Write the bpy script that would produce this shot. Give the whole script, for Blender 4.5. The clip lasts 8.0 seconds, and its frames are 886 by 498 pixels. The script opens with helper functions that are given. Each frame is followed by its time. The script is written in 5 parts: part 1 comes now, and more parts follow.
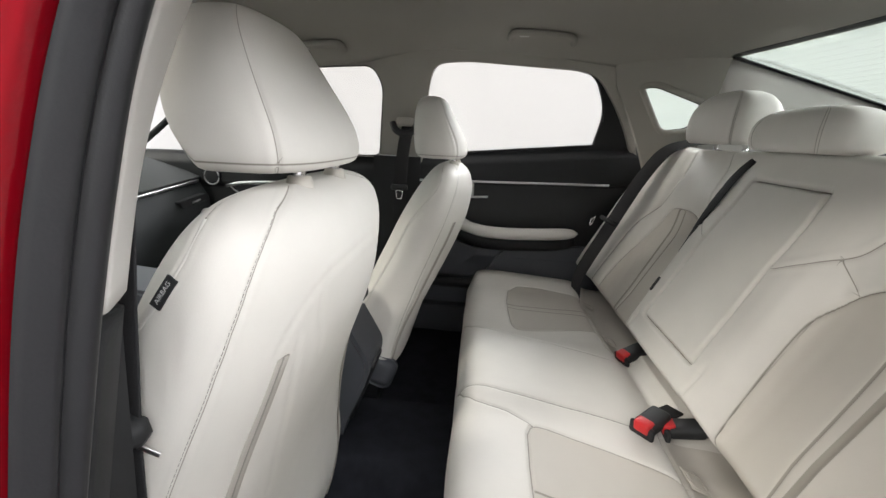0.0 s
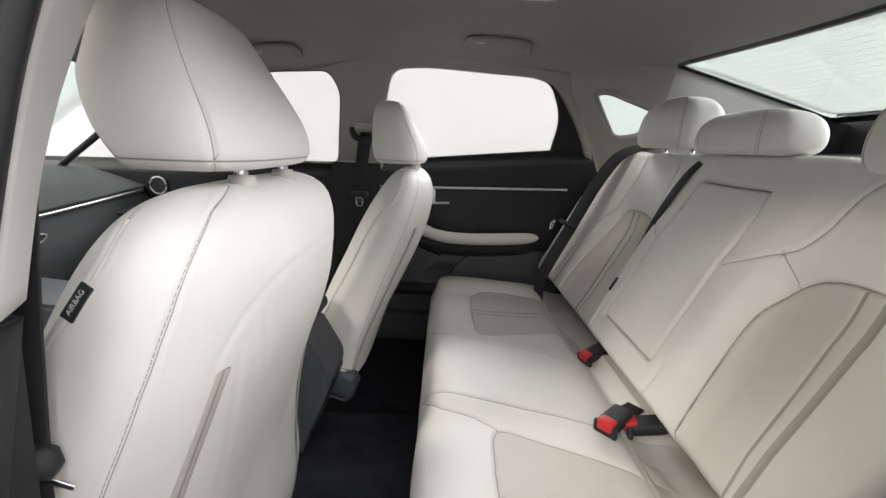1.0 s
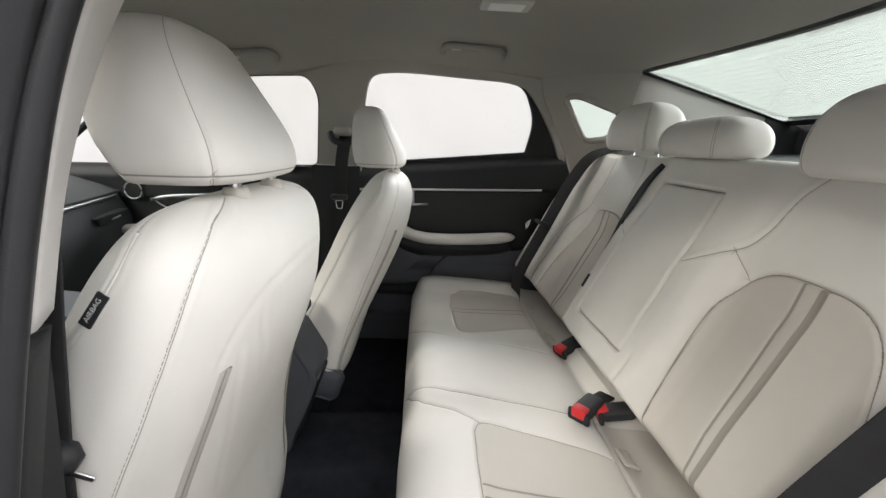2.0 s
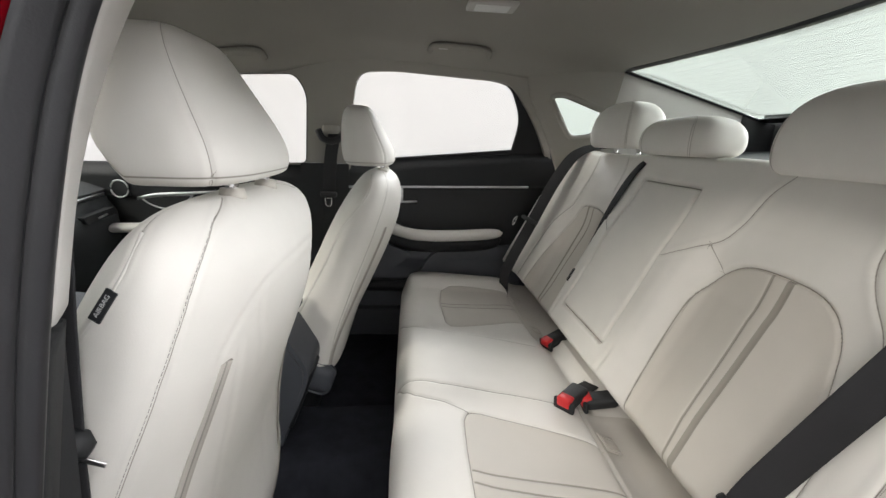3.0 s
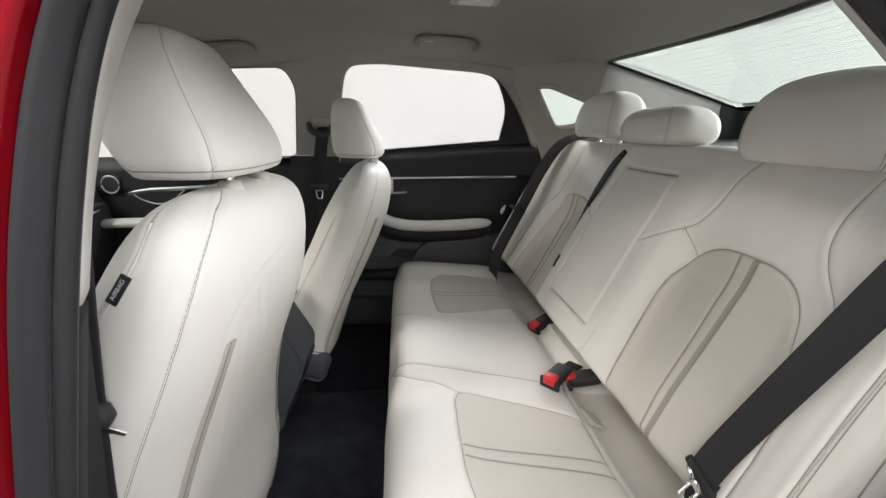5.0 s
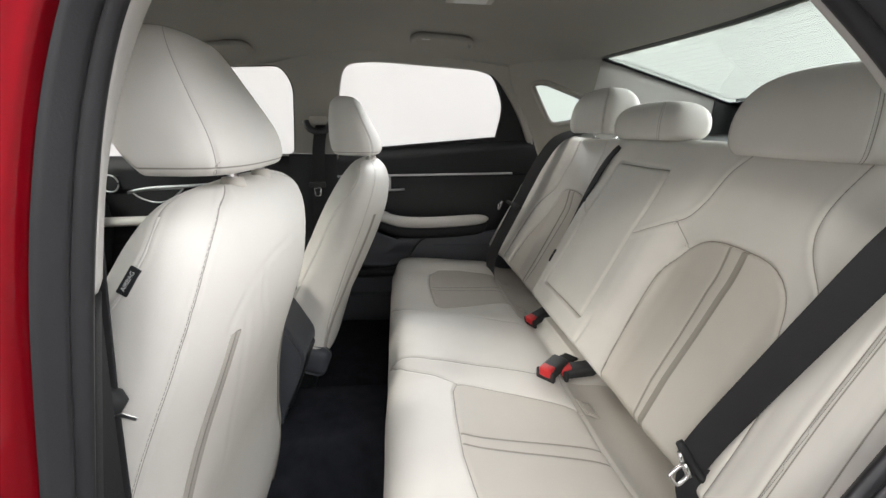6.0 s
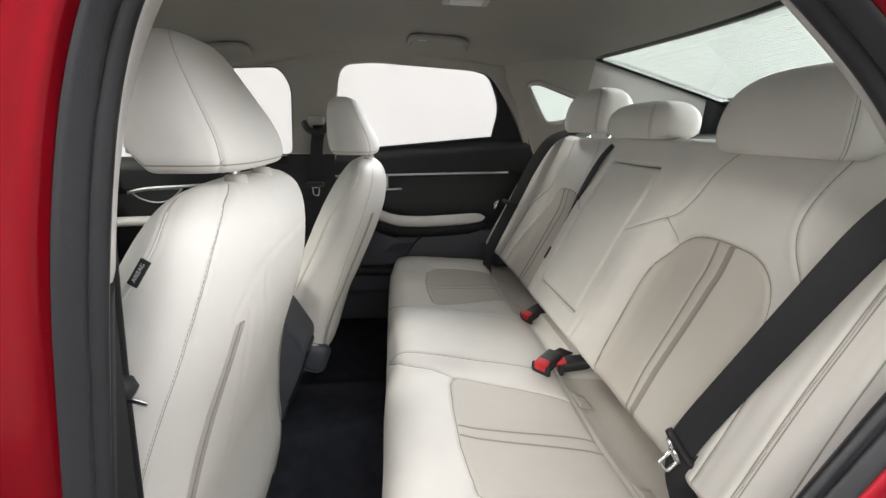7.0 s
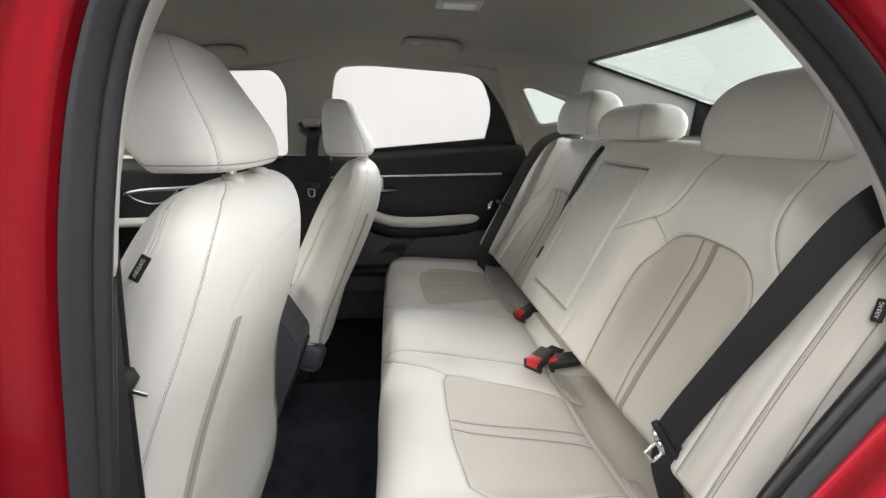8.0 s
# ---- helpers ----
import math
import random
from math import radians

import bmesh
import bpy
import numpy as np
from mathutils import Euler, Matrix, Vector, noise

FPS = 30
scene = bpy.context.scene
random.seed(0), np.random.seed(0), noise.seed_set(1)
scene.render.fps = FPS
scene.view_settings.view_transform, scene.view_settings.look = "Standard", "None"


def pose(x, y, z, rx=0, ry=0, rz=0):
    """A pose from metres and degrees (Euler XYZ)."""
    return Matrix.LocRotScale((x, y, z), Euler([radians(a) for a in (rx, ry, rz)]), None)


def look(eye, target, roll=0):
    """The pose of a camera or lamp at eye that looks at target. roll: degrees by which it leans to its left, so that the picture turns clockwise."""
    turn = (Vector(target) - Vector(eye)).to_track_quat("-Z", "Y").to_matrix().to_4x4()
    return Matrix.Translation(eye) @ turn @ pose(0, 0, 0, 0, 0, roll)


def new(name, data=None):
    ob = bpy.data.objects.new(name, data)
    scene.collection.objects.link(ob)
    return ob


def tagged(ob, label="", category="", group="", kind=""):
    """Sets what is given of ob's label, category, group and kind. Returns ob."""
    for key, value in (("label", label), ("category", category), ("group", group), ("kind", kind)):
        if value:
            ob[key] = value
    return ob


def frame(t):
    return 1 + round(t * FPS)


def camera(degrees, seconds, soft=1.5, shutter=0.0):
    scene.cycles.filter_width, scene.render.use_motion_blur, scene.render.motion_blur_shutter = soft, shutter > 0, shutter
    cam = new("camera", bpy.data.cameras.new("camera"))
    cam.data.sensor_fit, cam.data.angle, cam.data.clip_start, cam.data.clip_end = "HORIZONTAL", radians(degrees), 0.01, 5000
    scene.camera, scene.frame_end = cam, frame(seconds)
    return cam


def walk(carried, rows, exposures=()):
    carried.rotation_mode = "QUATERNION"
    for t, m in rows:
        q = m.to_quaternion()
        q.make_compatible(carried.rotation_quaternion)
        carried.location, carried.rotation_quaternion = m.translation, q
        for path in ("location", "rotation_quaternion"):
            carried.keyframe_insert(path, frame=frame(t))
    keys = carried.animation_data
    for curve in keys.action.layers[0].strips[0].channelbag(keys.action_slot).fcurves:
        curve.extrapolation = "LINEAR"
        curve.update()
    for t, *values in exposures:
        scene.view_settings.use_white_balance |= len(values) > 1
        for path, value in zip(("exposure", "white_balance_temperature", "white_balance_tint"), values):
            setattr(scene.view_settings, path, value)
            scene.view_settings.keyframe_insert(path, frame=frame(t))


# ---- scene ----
cam = camera(93.22, 8.0)
# the car: x runs to the rear, y across to the passenger side, z up from the studio floor
ROWS = [
    (0.0, -0.1315, -0.8659, 1.0508, 74.648, -2.674, 5.404),
    (0.5, -0.1112, -0.8389, 1.0398, 75.816, -2.724, 2.663),
    (1.0, -0.1217, -0.8522, 1.0386, 76.108, -2.528, 0.486),
    (1.5, -0.1271, -0.8690, 1.0452, 76.212, -2.363, -1.276),
    (2.0, -0.1262, -0.8875, 1.0527, 76.078, -2.237, -2.587),
    (3.5, -0.1288, -0.9166, 1.0591, 75.397, -2.015, -4.640),
    (4.0, -0.1287, -0.9240, 1.0603, 75.102, -1.777, -4.981),
    (4.5, -0.1247, -0.9355, 1.0607, 74.799, -1.589, -5.289),
    (6.0, -0.1246, -0.9631, 1.0591, 74.208, -1.052, -5.873),
    (6.5, -0.1258, -0.9731, 1.0580, 74.214, -0.969, -6.091),
    (7.0, -0.1249, -0.9835, 1.0569, 74.275, -0.892, -6.261),
    (7.5, -0.1233, -0.9923, 1.0559, 74.427, -0.855, -6.541),
    (8.0, -0.1206, -1.0021, 1.0557, 74.568, -0.880, -6.805),
]
EXPOSURE = 0.24
walk(cam, [(t, pose(x, y, z, rx, ry, rz)) for t, x, y, z, rx, ry, rz in ROWS], [(0.0, EXPOSURE), (8.0, EXPOSURE)])

# ---- light: a white photo studio, long ceiling lamps, added unseen fill lights ----
world = bpy.data.worlds.new("studio")
world.use_nodes = True
scene.world = world
world.node_tree.nodes["Background"].inputs[0].default_value = (0.9, 0.95, 1.0, 1)
world.node_tree.nodes["Background"].inputs[1].default_value = 0.05


def area(name, loc, target, w, h, power, color=(1, 1, 1)):
    lamp = bpy.data.lights.new(name, "AREA")
    lamp.shape, lamp.size, lamp.size_y, lamp.energy, lamp.color = "RECTANGLE", w, h, power, color
    ob = new(name, lamp)
    ob.matrix_world = look(loc, target)
    return ob


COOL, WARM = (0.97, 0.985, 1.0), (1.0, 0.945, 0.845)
# unseen softboxes, added to brighten the cabin from several sides
area("added_softbox", (-2.3, -3.4, 3.1), (0.3, -0.3, 0.9), 0.8, 0.5, 58, WARM)
area("added_softbox", (2.0, -3.7, 3.3), (-0.3, -0.5, 0.9), 1.6, 0.8, 32, COOL)
area("added_softbox", (0.9, 3.6, 3.0), (-0.2, 0.0, 0.8), 2.4, 0.9, 180, COOL)
area("added_softbox", (4.6, 0.3, 2.5), (-0.3, -0.2, 1.0), 2.2, 0.8, 228, COOL)
area("added_softbox", (-4.8, 1.4, 2.75), (0.2, -0.2, 0.7), 1.2, 0.6, 130, WARM)
# unseen lights, added to brighten the walls and their bounce
for xx, watts in ((3.6, 190), (-3.9, 160)):
    area("added_wall_light", (xx, 0.0, 0.5), (xx * 1.65, 0.0, 2.4), 6.0, 0.3, watts, COOL)
area("added_wall_light", (0.0, -3.3, 0.4), (0.0, -5.0, 1.9), 0.3, 6.0, 160, COOL)
for yy, watts in ((-2.3, 30), (2.6, 22)):
    area("ceiling_lamp", (0.2, yy, 3.70), (0.2, yy, 0), 6.5, 0.4, watts, COOL)


# ---- materials ----
def material(name, color, rough=0.5, metal=0.0, vary=0.06, scale=8.0, grain=400.0, bump=0.1, coat=0.0, sheen=0.0, spec=0.5, zones=(), seam=None):
    """A surface with broad and fine variation. zones: (vertex attribute, from, to, colour) laid over the base colour."""
    m = bpy.data.materials.new(name)
    m.use_nodes = True
    nt = m.node_tree
    link, node = nt.links.new, nt.nodes.new
    b = nt.nodes["Principled BSDF"]
    b.inputs["Metallic"].default_value = metal
    b.inputs["Coat Weight"].default_value, b.inputs["Sheen Weight"].default_value = coat, sheen
    b.inputs["Specular IOR Level"].default_value = spec
    if coat:
        b.inputs["Coat Roughness"].default_value = 0.03
    tc = node("ShaderNodeTexCoord")
    big, fine = node("ShaderNodeTexNoise"), node("ShaderNodeTexNoise")
    big.inputs["Scale"].default_value, big.inputs["Detail"].default_value = scale, 5
    fine.inputs["Scale"].default_value, fine.inputs["Detail"].default_value = grain, 3
    for n in (big, fine):
        link(tc.outputs["Object"], n.inputs["Vector"])
    add = node("ShaderNodeMath")
    add.operation = "MULTIPLY_ADD"
    add.inputs[1].default_value = 0.4
    link(fine.outputs[0], add.inputs[0])
    link(big.outputs[0], add.inputs[2])
    amount = node("ShaderNodeMapRange")
    amount.inputs[1].default_value, amount.inputs[2].default_value = 0.4, 1.0
    amount.inputs[3].default_value, amount.inputs[4].default_value = 1 - vary, 1 + vary
    link(add.outputs[0], amount.inputs[0])
    tone = node("ShaderNodeRGB")
    tone.outputs[0].default_value = (*color, 1)
    out = tone.outputs[0]
    for attribute, lo, hi, over in zones:
        at, mr, mx = node("ShaderNodeAttribute"), node("ShaderNodeMapRange"), node("ShaderNodeMix")
        at.attribute_name = attribute
        mr.inputs[1].default_value, mr.inputs[2].default_value = lo, hi
        link(at.outputs["Fac"], mr.inputs[0])
        mx.data_type = "RGBA"
        link(mr.outputs[0], mx.inputs[0])
        link(out, mx.inputs[6])
        mx.inputs[7].default_value = (*over, 1)
        out = mx.outputs[2]
    # dark seam line: thread tone and painted crease shade in one colour
    if seam:
        line, near = node("ShaderNodeAttribute"), node("ShaderNodeAttribute")
        line.attribute_name, near.attribute_name = "seam_side", "seam_away"
        size, thin, close, both, mx = node("ShaderNodeMath"), node("ShaderNodeMapRange"), node("ShaderNodeMapRange"), node("ShaderNodeMath"), node("ShaderNodeMix")
        size.operation, both.operation, mx.data_type = "ABSOLUTE", "MULTIPLY", "RGBA"
        thin.inputs[1].default_value, thin.inputs[2].default_value = 0.0003, 0.0013
        close.inputs[1].default_value, close.inputs[2].default_value = 0.0060, 0.0075
        for mr, at in ((thin, None), (close, near)):
            mr.inputs[3].default_value, mr.inputs[4].default_value = 1.0, 0.0
        link(line.outputs["Fac"], size.inputs[0])
        link(size.outputs[0], thin.inputs[0])
        link(near.outputs["Fac"], close.inputs[0])
        link(thin.outputs[0], both.inputs[0])
        link(close.outputs[0], both.inputs[1])
        link(both.outputs[0], mx.inputs[0])
        link(out, mx.inputs[6])
        mx.inputs[7].default_value = (*seam, 1)
        out = mx.outputs[2]
    scaled = node("ShaderNodeVectorMath")
    scaled.operation = "SCALE"
    link(out, scaled.inputs[0])
    link(amount.outputs[0], scaled.inputs["Scale"])
    link(scaled.outputs[0], b.inputs["Base Color"])
    rr = node("ShaderNodeMapRange")
    rr.inputs[3].default_value, rr.inputs[4].default_value = max(0, rough - 0.06), min(1, rough + 0.06)
    link(big.outputs[0], rr.inputs[0])
    link(rr.outputs[0], b.inputs["Roughness"])
    if bump:
        bp = node("ShaderNodeBump")
        bp.inputs["Strength"].default_value, bp.inputs["Distance"].default_value = bump, 0.001
        link(fine.outputs[0], bp.inputs["Height"])
        link(bp.outputs[0], b.inputs["Normal"])
    return m


def glass(name, tint):
    m = bpy.data.materials.new(name)
    m.use_nodes = True
    nt = m.node_tree
    nt.nodes.remove(nt.nodes["Principled BSDF"])
    out = nt.nodes["Material Output"]
    clear, shine, mix, fr = (nt.nodes.new(k) for k in ("ShaderNodeBsdfTransparent", "ShaderNodeBsdfGlossy", "ShaderNodeMixShader", "ShaderNodeLayerWeight"))
    clear.inputs[0].default_value = (*tint, 1)
    shine.inputs["Roughness"].default_value = 0.01
    power, level = nt.nodes.new("ShaderNodeMath"), nt.nodes.new("ShaderNodeMapRange")
    power.operation = "POWER"
    power.inputs[1].default_value = 5.0
    level.inputs[3].default_value, level.inputs[4].default_value = 0.02, 0.5
    fr.inputs[0].default_value = 0.5
    nt.links.new(fr.outputs["Facing"], power.inputs[0])
    nt.links.new(power.outputs[0], level.inputs[0])
    nt.links.new(level.outputs[0], mix.inputs[0])
    nt.links.new(clear.outputs[0], mix.inputs[1])
    nt.links.new(shine.outputs[0], mix.inputs[2])
    nt.links.new(mix.outputs[0], out.inputs[0])
    return m


LEATHER = material("leather", (0.665, 0.645, 0.615), 0.45, vary=0.03, scale=14, grain=900, bump=0.12, spec=0.4)
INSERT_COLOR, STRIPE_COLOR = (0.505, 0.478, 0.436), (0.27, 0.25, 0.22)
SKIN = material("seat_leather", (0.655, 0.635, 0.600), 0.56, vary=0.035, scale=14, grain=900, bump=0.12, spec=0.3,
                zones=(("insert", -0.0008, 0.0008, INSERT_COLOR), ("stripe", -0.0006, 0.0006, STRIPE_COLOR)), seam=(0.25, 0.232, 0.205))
INSERT = material("insert_leather", INSERT_COLOR, 0.6, vary=0.03, scale=14, grain=1200, bump=0.15, spec=0.3)
PIPING = material("strip_leather", STRIPE_COLOR, 0.6, vary=0.05, scale=20, grain=1200, bump=0.15, spec=0.3)
THREAD = material("thread", (0.40, 0.37, 0.33), 0.8, vary=0.1, grain=2000)
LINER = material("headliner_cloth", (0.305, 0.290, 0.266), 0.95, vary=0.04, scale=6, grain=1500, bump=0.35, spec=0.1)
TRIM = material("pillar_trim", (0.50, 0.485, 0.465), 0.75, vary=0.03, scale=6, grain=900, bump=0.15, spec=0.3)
DARK = material("dark_plastic", (0.013, 0.014, 0.016), 0.55, vary=0.1, scale=9, grain=1100, bump=0.25, spec=0.4)
DARKSOFT = material("dark_soft_trim", (0.018, 0.019, 0.021), 0.65, vary=0.1, scale=9, grain=1300, bump=0.3, spec=0.28)
GREYDASH = material("dash_soft_trim", (0.022, 0.025, 0.027), 0.7, vary=0.08, scale=9, grain=1300, bump=0.3, spec=0.35)
SILLP = material("sill_plate_plastic", (0.060, 0.063, 0.070), 0.42, vary=0.1, scale=9, grain=1100, bump=0.2, spec=0.4)
LOWER = material("lower_door_plastic", (0.072, 0.077, 0.090), 0.5, vary=0.1, scale=9, grain=1100, bump=0.25, spec=0.4)
ZIP = material("closure_strip", (0.40, 0.375, 0.34), 0.7, vary=0.05, scale=20, grain=1500, bump=0.2, spec=0.2)
DARKTHREAD = material("dark_thread", (0.23, 0.215, 0.20), 0.8, vary=0.1, grain=2000)
CARPET = material("carpet", (0.021, 0.0225, 0.028), 1.0, vary=0.35, scale=25, grain=700, bump=0.9, spec=0.05)
RUBBER = material("door_seal_rubber", (0.015, 0.015, 0.0175), 0.42, vary=0.15, scale=12, grain=500, bump=0.12, spec=0.35)
RED = material("red_paint", (0.20, 0.0005, 0.006), 0.32, metal=0.7, vary=0.04, scale=5, grain=3000, bump=0.0, coat=0.22, spec=0.1)
CHROME = material("chrome", (0.75, 0.75, 0.76), 0.18, metal=1.0, vary=0.02, bump=0.0)
SATIN = material("satin_silver", (0.55, 0.55, 0.56), 0.3, metal=1.0, vary=0.03, bump=0.0)
WEB = material("belt_webbing", (0.020, 0.020, 0.022), 0.8, vary=0.15, scale=40, grain=900, bump=0.5, spec=0.3)
BUTTON = material("red_button", (0.50, 0.014, 0.018), 0.4, vary=0.05, bump=0.05)
WHITE = material("studio_paint", (0.50, 0.492, 0.488), 0.7, vary=0.01, scale=1, bump=0.0)
FLOORP = material("studio_floor_paint", (0.15, 0.15, 0.152), 0.5, vary=0.04, scale=2, bump=0.05)
LABELW = material("label_print", (0.75, 0.75, 0.75), 0.6, vary=0.02)
LAMPLENS = material("lamp_lens", (0.72, 0.72, 0.70), 0.3, vary=0.02, bump=0.03)
# unseen ceiling given its own glow to fill the cabin and rear window
GLOW = bpy.data.materials.new("added_ceiling_glow")
GLOW.use_nodes = True
GLOW.node_tree.nodes["Principled BSDF"].inputs["Base Color"].default_value = (0.8, 0.8, 0.8, 1)
GLOW.node_tree.nodes["Principled BSDF"].inputs["Emission Color"].default_value = (1.0, 0.99, 0.975, 1)
GLOW.node_tree.nodes["Principled BSDF"].inputs["Emission Strength"].default_value = 0.68
CLEAR = glass("side_glass", (0.97, 0.97, 0.965))
GREEN = glass("rear_glass", (0.90, 0.96, 0.925))
FRIT = material("glass_edge_black", (0.008, 0.008, 0.009), 0.3, vary=0.1, bump=0.0)

# ---- mesh helpers ----
BASE = {}


def thing(name, at, label, category, group="", kind=""):
    ob = new(name)
    ob.empty_display_size = 0.05
    ob.location = at
    BASE[ob.name] = Vector(at)
    return tagged(ob, label, category, group, kind)


def build(name, verts, faces, mat, smooth=True):
    me = bpy.data.meshes.new(name)
    v = np.asarray(verts, float).reshape(-1, 3)
    c = (v.min(0) + v.max(0)) / 2
    me.from_pydata((v - c).tolist(), [], [list(map(int, f)) for f in faces])
    me.materials.append(mat)
    if smooth:
        me.polygons.foreach_set("use_smooth", [True] * len(me.polygons))
    me.update()
    return me, Vector(c)


def part(name, vf, mat, parent=None, label="", smooth=True, sharp=None):
    """One mesh under a thing or a part, or a thing of its own; vf: vertices in the car's space, and faces."""
    me, c = build(name, vf[0], vf[1], mat, smooth)
    bm = bmesh.new()
    bm.from_mesh(me)
    bmesh.ops.recalc_face_normals(bm, faces=bm.faces)
    if sharp:
        for e in bm.edges:
            if len(e.link_faces) == 2 and e.calc_face_angle(0) > radians(sharp):
                e.smooth = False
    bm.to_mesh(me)
    bm.free()
    for key, values in (vf[2] if len(vf) > 2 else {}).items():
        layer = me.attributes.new(key, "FLOAT", "POINT")
        layer.data.foreach_set("value", values)
    ob = new(name, me)
    BASE[ob.name] = c
    if parent:
        ob.parent = parent
        ob.location = c - BASE[parent.name]
    else:
        ob.location = c
    if label:
        ob["label"] = label
    return ob


def joined(*pieces):
    vs, fs, k = [], [], 0
    for v, f in pieces:
        v = np.asarray(v, float).reshape(-1, 3)
        vs.append(v)
        fs += [[i + k for i in q] for q in f]
        k += len(v)
    return np.concatenate(vs), fs


def mirrored(vf):
    v = np.array(vf[0], float).reshape(-1, 3)
    v[:, 1] *= -1
    return v, [list(f)[::-1] for f in vf[1]]


def grid(P):
    n, m = P.shape[:2]
    i = np.arange(n * m).reshape(n, m)
    q = np.stack([i[:-1, :-1], i[1:, :-1], i[1:, 1:], i[:-1, 1:]], -1).reshape(-1, 4)
    return P.reshape(-1, 3), q.tolist()


def shell(P, mask, back, **layers):
    """A closed piece from the cells of a grid where mask is true, given a back surface."""
    n, m = P.shape[:2]
    i = np.arange(n * m).reshape(n, m)
    q = np.stack([i[:-1, :-1], i[1:, :-1], i[1:, 1:], i[:-1, 1:]], -1)[mask]
    off = n * m
    faces = q.tolist() + (q[:, ::-1] + off).tolist()
    e = np.concatenate([q[:, [a, (a + 1) % 4]] for a in range(4)])
    key = set(map(tuple, e.tolist()))
    for a, b in key:
        if (b, a) not in key:
            faces.append([b, a, a + off, b + off])
    allv = np.concatenate([P.reshape(-1, 3), back.reshape(-1, 3)])
    used = np.unique(np.concatenate([np.array(f) for f in (q.ravel(), q.ravel() + off)]))
    remap = np.full(len(allv), -1)
    remap[used] = np.arange(len(used))
    f = [[int(remap[k]) for k in q] for q in faces]
    if layers:
        return allv[used], f, {k: np.tile(v.ravel(), 2)[used] for k, v in layers.items()}
    return allv[used], f


def loft(rings, cap=True, closed=False):
    R = np.array(rings, float)
    n, k = R.shape[:2]
    f = []
    for a in range(n if closed else n - 1):
        b = (a + 1) % n
        for j in range(k):
            j2 = (j + 1) % k
            f.append([a * k + j, a * k + j2, b * k + j2, b * k + j])
    if cap and not closed:
        f += [list(range(k))[::-1], [(n - 1) * k + j for j in range(k)]]
    return R.reshape(-1, 3), f


def smoothline(pts, n):
    """A smooth curve through a few points."""
    p = np.array(pts, float)
    t = np.concatenate([[0], np.cumsum(np.linalg.norm(np.diff(p, axis=0), axis=1))])
    s = np.linspace(0, t[-1], n)
    out = np.stack([np.interp(s, t, p[:, k]) for k in range(p.shape[1])], -1)
    w = max(1, n // (len(p) * 3))
    for _ in range(3):
        pad = np.concatenate([2 * out[:1] - out[1:w + 1][::-1], out, 2 * out[-1:] - out[-w - 1:-1][::-1]])
        ker = np.ones(2 * w + 1) / (2 * w + 1)
        new_out = np.stack([np.convolve(pad[:, k], ker, "valid") for k in range(p.shape[1])], -1)
        new_out[0], new_out[-1] = out[0], out[-1]
        out = new_out
    return out


def tube(pts, r, k=10, flat=1.0, closed=False):
    p = np.array(pts, float)
    n = len(p)
    r = np.broadcast_to(np.asarray(r, float), n)
    if closed:
        t = np.roll(p, -1, 0) - np.roll(p, 1, 0)
    else:
        t = np.gradient(p, axis=0)
    t /= np.linalg.norm(t, axis=1)[:, None] + 1e-12
    ref = np.array([0, 0, 1.0]) if abs(t[:, 2]).mean() < 0.8 else np.array([1.0, 0, 0])
    a = np.cross(t, ref)
    a /= np.linalg.norm(a, axis=1)[:, None] + 1e-12
    b = np.cross(t, a)
    ang = np.linspace(0, 2 * np.pi, k, endpoint=False)
    rings = [p[i] + r[i] * (np.cos(ang)[:, None] * a[i] + flat * np.sin(ang)[:, None] * b[i]) for i in range(n)]
    return loft(rings, closed=closed)


def ribbon(pts, wide, thick, width):
    """A flat strap along pts; wide: the direction of its width, thick: of its thickness."""
    p = np.array(pts, float)
    w = np.broadcast_to(np.array(wide, float), p.shape)
    w = w / np.linalg.norm(w, axis=1)[:, None]
    t = np.gradient(p, axis=0)
    nrm = np.cross(t, w)
    nrm /= np.linalg.norm(nrm, axis=1)[:, None] + 1e-12
    width = np.broadcast_to(np.asarray(width, float), len(p))
    prof = [(-0.5, -0.3), (-0.47, -0.5), (0.47, -0.5), (0.5, -0.3), (0.5, 0.3), (0.47, 0.5), (-0.47, 0.5), (-0.5, 0.3)]
    return loft([[p[i] + w[i] * width[i] * a + nrm[i] * thick * b for a, b in prof] for i in range(len(p))])


def block(size, m, bevel=0.004, seg=3, taper=None):
    bm = bmesh.new()
    bmesh.ops.create_cube(bm, size=1.0)
    for v in bm.verts:
        s = 1.0
        if taper and v.co.z > 0:
            s = taper
        v.co = Vector((v.co.x * size[0] * s, v.co.y * size[1] * s, v.co.z * size[2]))
    if bevel:
        bmesh.ops.bevel(bm, geom=list(bm.edges), offset=bevel, segments=seg, profile=0.5, affect="EDGES")
    bm.transform(m)
    v = [list(x.co) for x in bm.verts]
    bm.verts.index_update()
    f = [[x.index for x in q.verts] for q in bm.faces]
    bm.free()
    return v, f


def ellipse_ring(cx, cy, z, a, b, n=2.5, k=48):
    t = np.linspace(0, 2 * np.pi, k, endpoint=False)
    c, s = np.cos(t), np.sin(t)
    return np.stack([cx + a * np.sign(c) * np.abs(c) ** (2 / n), cy + b * np.sign(s) * np.abs(s) ** (2 / n), np.full(k, z)], -1)


